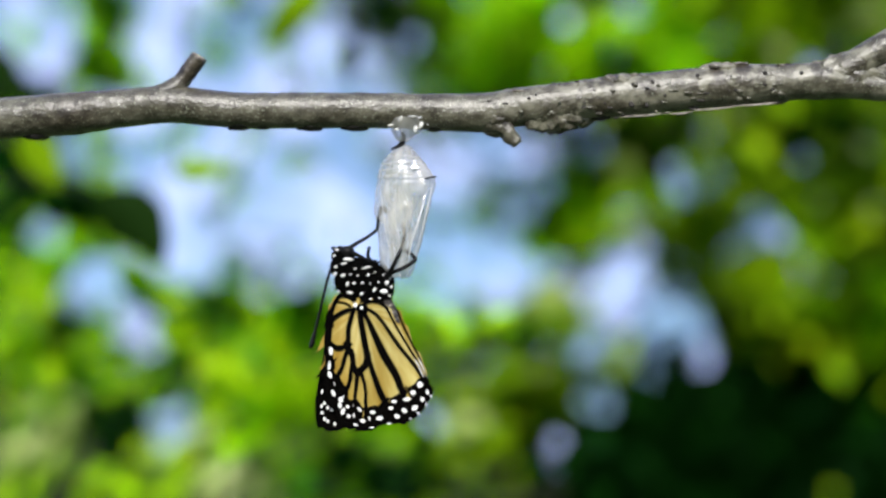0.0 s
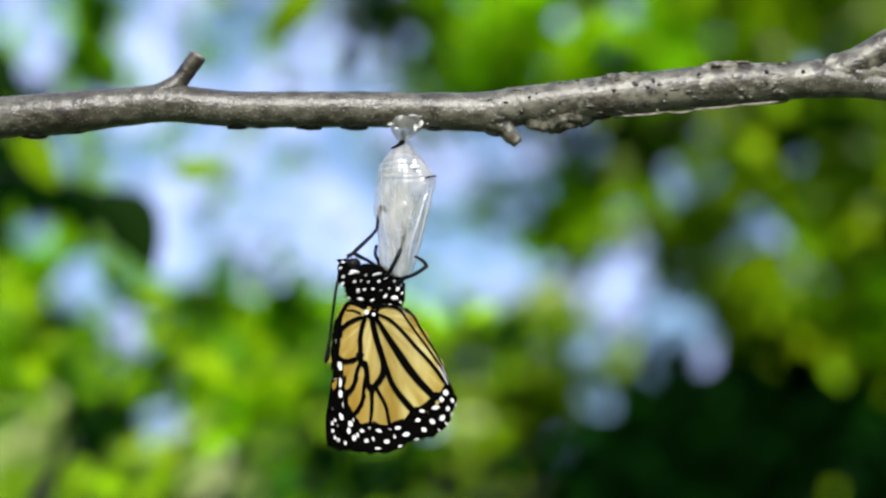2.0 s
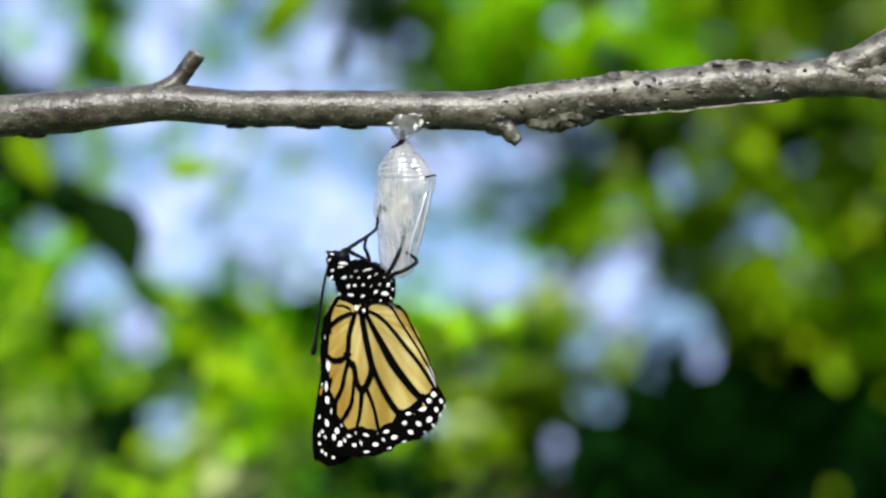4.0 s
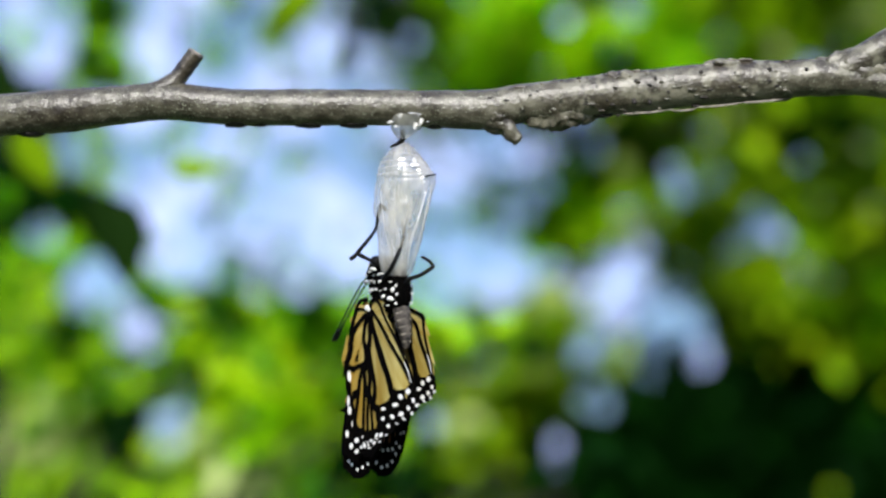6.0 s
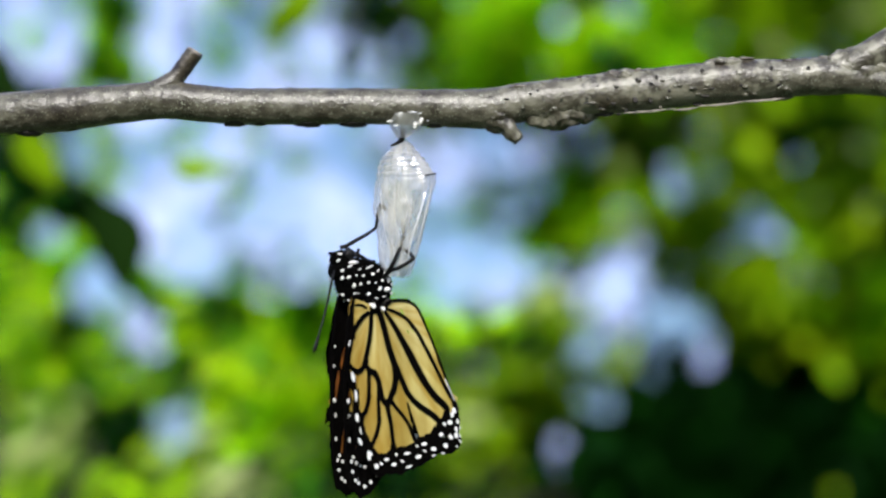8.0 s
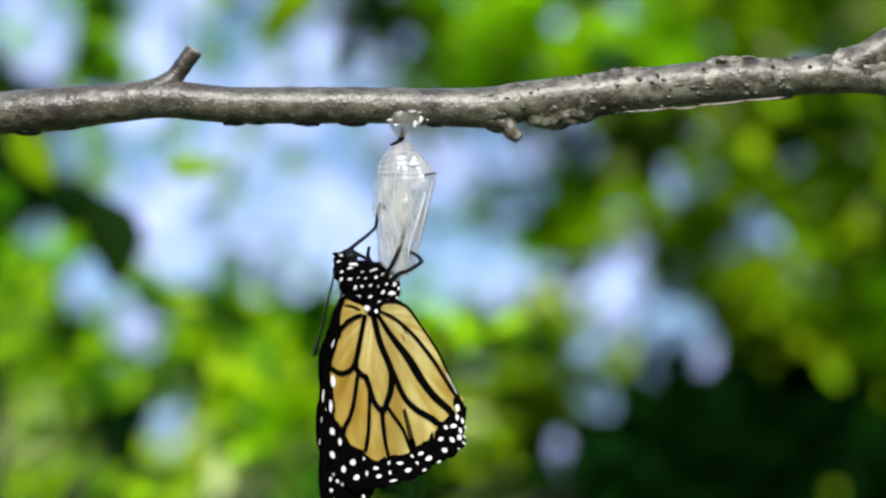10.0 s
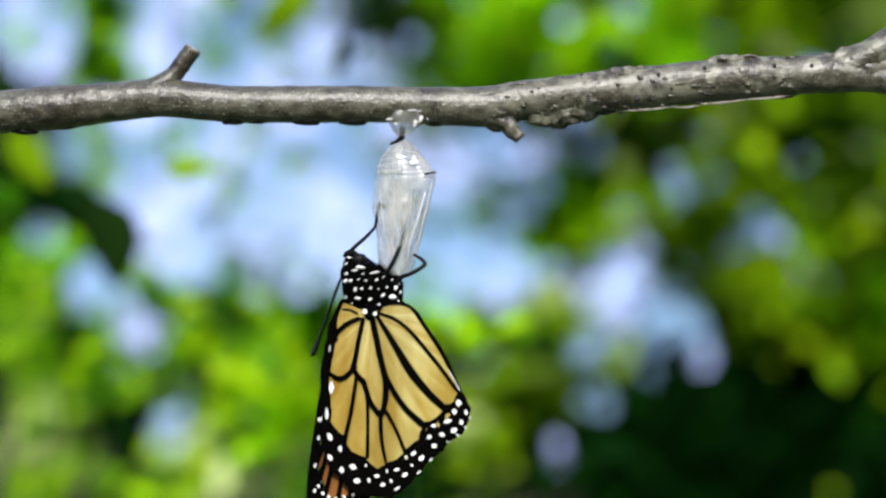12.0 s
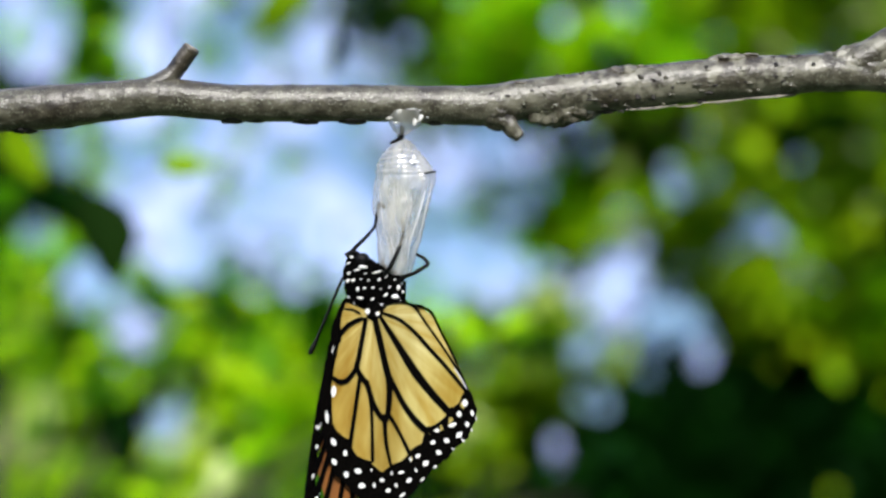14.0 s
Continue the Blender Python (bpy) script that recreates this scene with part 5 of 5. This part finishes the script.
DOTS += [(710, 836, 7, 3.8, -15), (676, 850, 6, 4.2, 0), (693, 838, 5, 2.2, 85), (724, 850, 7.5, 5, -40), (687, 868, 6, 5, -20), (701, 859, 5.5, 2.8, 70), (662, 859, 6, 3.2, 80), (657, 832, 4, 2, 90),
         (633, 834, 8.5, 6.5, 20), (640, 860, 8, 6.5, 0), (612, 840, 7.5, 5.8, 80), (611, 802, 7.5, 5, 90), (591, 817, 8.5, 5.5, 60), (590, 782, 10, 6, 60)]
DOTS += [(590, 693, 14, 6, 95), (578, 739, 15, 4, 85), (591, 620, 15, 4.4, 100), (712, 876, 8, 2.6, -35), (748, 848, 6, 2.2, -40), (770, 826, 5, 2, -40),
         (650, 551, 6.5, 6, 90), (668, 555, 5, 4.4, 90)]


def build_hindwing(side):
    wing_y = -36 if side < 0 else 44
    bm = bmesh.new()
    blob(bm, (0, 0, 0), (12 * U, 6 * U, 10 * U), 18, 10, 0.1, 1300)
    wing = part("hindwing", bm, FUR, butterfly, "hindwing with tan cells, black veins and white-dotted border")
    if side < 0:
        CELL.node_tree.nodes["Texture Coordinate"].object = wing
    wing.location = Q(ROOT.x + (14 if side > 0 else 0), ROOT.y - (4 if side > 0 else 0), wing_y)
    if side > 0:
        wing.rotation_euler = (0, radians(5), 0)
    i = 0
    # cell membranes
    cuts = [-112, -88, -58, -36, -20, -9, -1, 6, 14, 24, 36, 47, 58, 76, 97, 122]
    for s, (a0, a1) in enumerate(zip(cuts, cuts[1:])):
        rings = (0.0, 0.36, 0.68, 1.0) if -40 < a0 < 50 else (0.0, 0.5, 1.0)
        for q0, q1 in zip(rings, rings[1:]):
            o = []
            for a, q in ((a0, q0), (a0, q1), ((a0 + a1) / 2, q1), (a1, q1), (a1, q0)):
                rr = (lerp_table(INNER, a) + 9) if a < 50 else lerp_table(OUTLINE, a) * 0.99
                o.append(polar(a, max(8, rr * q)))
            c = sum(o, Vector((0, 0))) / len(o)
            o = [c + (p - c) * (1.2 if -36 <= a0 < 47 else 1.04) for p in o]
            wing_piece(wing, "cell", o, 0.3, jit(i) * 0.14, CELL, line=polar((a0 + a1) / 2, 1))
            i += 1
    # black border, its inner rim scalloped between the veins
    n = 46
    for k in range(n):
        a0, a1 = -104 + 156.5 * k / n, -104 + 156.5 * (k + 1) / n
        am = (a0 + a1) / 2
        ro = [lerp_table(OUTLINE, a) for a in (a0 - 0.9, am, a1 + 0.9)]
        ri = [lerp_table(INNER, a) for a in (a0 - 0.9, am, a1 + 0.9)]
        rm = [(o + i_) / 2 for o, i_ in zip(ro, ri)]
        outer = [polar(a0 - 0.9, ro[0]), polar(am, ro[1] * (1.002 + 0.008 * (k % 3))), polar(a1 + 0.9, ro[2]), polar(a1 + 0.9, rm[2] - 3), polar(a0 - 0.9, rm[0] - 3)]
        inner = [polar(a0 - 0.9, rm[0] + 3), polar(a1 + 0.9, rm[2] + 3), polar(a1 + 0.9, ri[2]), polar(am, ri[1]), polar(a0 - 0.9, ri[0])]
        wing_piece(wing, "border", outer, 1.5, jit(i) * 0.5, WING_BLACK, hold=polar(am, ro[1]), line=outer[2] - outer[0])
        wing_piece(wing, "border", inner, 1.5, jit(i + 1) * 0.5, WING_BLACK, hold=polar(am, ri[1]), line=inner[1] - inner[0])
        i += 2
    # veins, in short lengths that slide along one another
    for pts, w0, w1, w2 in VEINS:
        n = max(4, round(sum((Vector(q) - Vector(p)).length for p, q in zip(pts, pts[1:])) / 15))
        line = spline([(x - ROOT.x, y - ROOT.y, 0) for x, y in pts], n)
        widths = [0.98 * lerp_table([(0, w0), (0.55, w1), (1, w2)], k / n) for k in range(n + 1)]
        for k, (p, q) in enumerate(zip(line, line[1:])):
            wing_piece(wing, "vein", stroke(p.xy, q.xy, widths[k], widths[k + 1]), 4.6, jit(i) * 0.4 - 0.4, WING_BLACK, line=q.xy - p.xy)
            i += 1
    for pts in PALE_LINES:
        line = spline([(x - ROOT.x, y - ROOT.y, 0) for x, y in pts], 4)
        for p, q in zip(line, line[1:]):
            wing_piece(wing, "scale_line", stroke(p.xy, q.xy, 1.5, 1.5), 6.2, 0, WING_WHITE, line=q.xy - p.xy)
    # white dots along the border
    for u, v, a, b, tilt in DOTS:
        a, b = a * 0.84, b * 0.84
        way = Vector((math.cos(radians(tilt)), math.sin(radians(tilt))))
        # each dot is five patches of scales that slide apart as the wing spreads
        across = Vector((-way.y, way.x))
        for k in range(5):
            c = Vector((u - ROOT.x, v - ROOT.y)) + way * a * 0.37 * (1, -1, 0, 0, 0)[k] + across * b * 0.32 * (0, 0, 1, -1, 0)[k]
            wing_piece(wing, "dot", oval(c, a * 0.53, b * 0.56, way, i), 4.6 if v > 560 else 12, jit(i) * 0.2, WING_WHITE, line=way)
            i += 1
    return wing


FORE = [(-106, 50), (-65, 70), (-39, 125), (-29, 192), (-22.8, 272), (-19, 353), (-15.9, 408), (-11.7, 426), (-7.2, 415), (-3.3, 385), (1.4, 334), (8, 250), (20, 150), (40, 60)]


def build_forewing(side):
    wing_y = -22 if side < 0 else 30
    bm = bmesh.new()
    blob(bm, (0, 0, 0), (14 * U, 6 * U, 12 * U), 18, 10, 0.1, 1300)
    wing = part("forewing", bm, FUR, butterfly, "dark forewing with rust cells and white-dotted tip")
    wing.location = Q(ROOT.x, ROOT.y - 10, wing_y)
    i = 0
    for a0, a1 in zip((-100, -60, -36, -25, -19, -13, -7, 0, 8, 18), (-60, -36, -25, -19, -13, -7, 0, 8, 18, 34)):
        for q0, q1 in ((0, 0.3), (0.3, 0.58), (0.58, 0.84)):
            o = [polar(a, max(6, lerp_table(FORE, a) * q)) for a, q in ((a0, q0), (a0, q1), (a1, q1), (a1, q0))]
            c = sum(o, Vector((0, 0))) / 4
            wing_piece(wing, "cell", [c + (p - c) * 1.08 for p in o], 0.6, jit(i) * 0.3, WING_BLACK if a0 < -30 or q1 < 0.4 else RUST)
            i += 1
    n = 24
    for k in range(n):
        a0, a1 = -27 + 32 * k / n, -27 + 32 * (k + 1) / n
        r0, rm, r1 = (lerp_table(FORE, a) for a in (a0 - 0.2, (a0 + a1) / 2, a1 + 0.2))
        q = 0.86 if a0 > -18 else 0.9
        wing_piece(wing, "border", [polar(a0 - 0.2, r0 * q), polar(a0 - 0.2, r0), polar((a0 + a1) / 2, rm * 1.01), polar(a1 + 0.2, r1), polar(a1 + 0.2, r1 * q)], 3.6, jit(i), WING_BLACK,
                   hold=polar((a0 + a1) / 2, rm), line=polar(a1, r1) - polar(a0, r0))
        i += 1
    # stiff leading edge
    lead = spline([(*polar(a, lerp_table(FORE, a)), 0) for a in (-106, -65, -39, -29, -22.8, -19, -16)], 18)
    for p, q in zip(lead, lead[1:]):
        wing_piece(wing, "vein", stroke(p.xy, q.xy, 8, 8), 6, jit(i) * 0.5, WING_BLACK, line=q.xy - p.xy)
        i += 1
    for a in (-22, -19.6, -17, -14, -10, -6.5, -3, 5):
        line = spline([(*polar(a * 0.8, 30), 0), (*polar(a, lerp_table(FORE, a) * 0.45), 0), (*polar(a, lerp_table(FORE, a) * 0.9), 0)], 9)
        for p, q in zip(line, line[1:]):
            wing_piece(wing, "vein", stroke(p.xy, q.xy, 8, 8), 5.4, jit(i) * 0.5, WING_BLACK, line=q.xy - p.xy)
            i += 1
    rng = random.Random(14)
    for f in (0.95, 0.86):
        for a in (-16.5, -15, -13, -10.5, -8, -5.5, -3, -0.5, 2.5):
            r = lerp_table(FORE, a) * (f + rng.uniform(-0.01, 0.01))
            wing_piece(wing, "dot", oval(polar(a + rng.uniform(-0.4, 0.4), r), 3.4, 2.4, (0.3, 1), i), 7.4, jit(i) * 0.3, WING_WHITE)
            i += 1
    for k in range(4):
        a = -25 + k * 2.5
        wing_piece(wing, "dot", oval(polar(a, lerp_table(FORE, a) * 0.93), 4.2, 2.0, (-0.2, 1), i), 7.4, jit(i) * 0.3, WING_WHITE)
        i += 1
    for k in range(3):
        p = polar(-42 + 8 * k, lerp_table(FORE, -42 + 8 * k) * 0.985)
        wing_piece(wing, "dot", oval(p, 3.0, 1.4, (-0.15, 1), i), 7.4, jit(i) * 0.3, WING_WHITE)
        i += 1
    return wing


build_forewing(-1)
build_hindwing(-1)
build_forewing(1)
far_hindwing = build_hindwing(1)


# ---------------------------------------------------------------- what moves
def motions():
    # the wings spread: every plate slides to its place
    for ob, c, layer, wing, line in PIECES:
        walk(ob, [(t, Matrix.Translation((x * U, (cup(x) + layer) * U, -y * U)) @ Matrix.Rotation(slope_of(x), 4, 'Z') @ Matrix.Rotation(turn, 4, 'Y'))
                  for t, x, y, turn in carried_rows(c, line, wing.name.startswith("fore"), wing == far_hindwing)])
    # the far hindwing is drawn in towards the body while it is folded
    at = far_hindwing.location.copy()
    rows = [(0, 0), (0.3, 0), (0.4, 0.8), (0.5, 0), (0.6, 0), (0.7, 0.4), (0.8, 0), (2.1, 0), (2.2, 0.8), (2.3, 0), (5.4, 0), (5.5, 1), (5.6, 0), (5.7, 1), (5.8, 0), (5.9, 0), (6.0, 1), (6.1, 0), (6.2, 0.8), (6.3, 0), (14, 0)]
    walk(far_hindwing, [(t, Matrix.Translation(at + Vector((0, -20 * f * U, 0))) @ Matrix.Rotation(radians(5), 4, 'Y')) for t, f in rows])
    # a light wind: trees and sapling lean a little on their feet
    rng = random.Random(3)
    for plant, strength in ((sapling, 0.05), (young_bush, 0.2), (bush, 0.25), (crown_tree, 0.15), (shrub, 0.12)):
        at = plant.location.copy()
        rows = []
        for k in range(29):
            rows.append((k * 0.5, Matrix.Translation(at) @ pose(0, 0, 0, rng.gauss(0, strength * 0.6), rng.gauss(0, strength), 0)))
        walk(plant, rows)
    for lf, base, rows in LOOSE:
        walk(lf, [(t, Matrix.Translation(base - UP * sag * 3.5 * U) @ Matrix.Rotation(radians(turn), 4, AHEAD) @ Matrix.Translation(-base)) for t, turn, sag in rows])
    # the insect shifts and swings on the shell: time, shift across, shift down, turn
    sway = ([(0, -23, -12, 0), (0.3, -23, -12, 0), (0.4, 6, 0, -52), (0.5, -30, -8, 24, -9), (0.6, -14, -6, 12), (0.7, -8, -2, -28), (0.8, -15, -5, 2), (1.0, -16, -4, 0), (1.5, -16, -4, -2), (1.6, -16, -4, -6), (1.7, -8, -2, -16), (1.8, -12, -6, 12), (1.9, -4, 0, -20), (2.0, -3, 0, 0), (2.1, -8, -4, 14), (2.2, 2, 0, -44), (2.3, -24, -10, 30, -6), (2.4, -12, -4, 10), (2.5, -17, -4, 2), (3.2, -17, -4, 0)]
        + [(4.2, -21, -8, 0), (5.3, -24, -11, 0), (5.4, -16, -6, -18), (5.5, -5, -2, -52), (5.6, -24, -8, 28, -6), (5.7, -8, 0, -52), (5.8, -10, -4, 10), (5.9, -10, -2, 0), (6.0, 9, 2, -57), (6.1, -22, -8, 28, -6), (6.2, -4, 0, -46), (6.3, -11, -3, 6), (6.5, -11, -3, 0), (7.0, -11, -4, 0), (7.5, -11, -4, 0), (7.8, -8, -2, 4), (7.9, -4, -3, 18), (8.0, -26, -12, 31, -6), (8.1, -4, -4, 12), (8.2, 0, -2, 0)]
        + [(9.2, -2, -2, 2), (10.3, -16, -8, 18, -3), (10.5, -18, -9, 20, -3), (10.6, -15, -8, 17, -2), (10.8, -6, -3, 0), (11, -8, -1, 0), (12, -5, 0, 0), (14, 0, 0, 0)])
    swing = [(t, Matrix.Translation(P(AX + du, AY + dv)) @ Matrix.Rotation(radians(TILT), 4, 'X') @ Matrix.Rotation(radians(roll), 4, 'Y') @ Matrix.Rotation(radians(a), 4, 'Z'))
             for t, du, dv, a, roll in [(*r, 0)[:5] for r in sway]]
    walk(butterfly, swing)
    # it stretches its head forward at times, and the feelers swing from their roots: time, across, down, turn of the feelers
    reach = [(0, -8, -6, -7), (0.3, -8, -6, -7), (0.4, 0, 0, 4), (0.5, -12, -2, 5), (0.6, -6, -2, -3), (0.8, -2, -2, -5), (1, 0, 0, -4.6), (1.5, -2, 2, -5), (2, -16, 5, -13), (2.1, -14, 2, 16), (2.3, -12, 0, 34), (2.4, -14, 1, 0), (2.5, -16, 2, -11), (3, -19, -2, -12), (3.2, -19, -2, -12),
             (5.3, -10, -2, -8), (5.5, 0, 0, 12), (5.6, -8, -2, 10), (5.8, 0, 0, -4), (6, 0, 0, 14), (6.1, -6, -2, 14), (6.3, 0, 0, -4), (6.5, 0, 0, -4.5), (7.5, 0, 0, -5.4), (7.8, -2, 0, -4), (8, -6, -2, 7), (8.2, -12, -2, -3), (10.5, -8, -2, -2), (11, 0, 0, -3), (12.5, 0, 0, 1), (14, 0, 0, 2.5)]
    root = Q(614, 478, 4)
    for t_part in HEAD + ANTENNAE:
        walk(t_part, [(t, Matrix.Translation(Vector((du * U, 0, -dv * U)) + root) @ Matrix.Rotation(radians(0 if t_part in HEAD else a), 4, 'Y') @ Matrix.Translation(-root)) for t, du, dv, a in reach])
    walk(COLLAR[0], [(t, Matrix.Translation((du * 0.7 * U, 0, -dv * 0.6 * U))) for t, du, dv, a in reach])
    walk(LEGS[4], [(t, Matrix.Translation(((14 + du * 0.74) * U, 0, -(34 + du * 1.8) * U))) for t, du, dv, a in reach])
    # while the feet keep their hold on the shell; the foreleg's thigh follows the head from the knee
    rest = swing[-1][1]
    knee = Matrix.Translation(Q(664, 401, -9))
    for k, leg in enumerate(LEGS):
        if k == 4:
            continue
        rows = []
        for (t, m), (_, du, dv, *_) in zip(swing, sway):
            held = rest.copy()
            if k == 1:
                held = rest @ knee @ Matrix.Rotation(radians(max(-12, min(16, -du * 0.6))), 4, 'Y') @ knee.inverted()
            elif k in (3, 5):
                share = 1.0 if k == 3 else 0.5
                held = Matrix.Translation((RIGHT * du * U - UP * dv * U) * share) @ rest
            rows.append((t, m.inverted() @ held))
        walk(leg, rows)

motions()
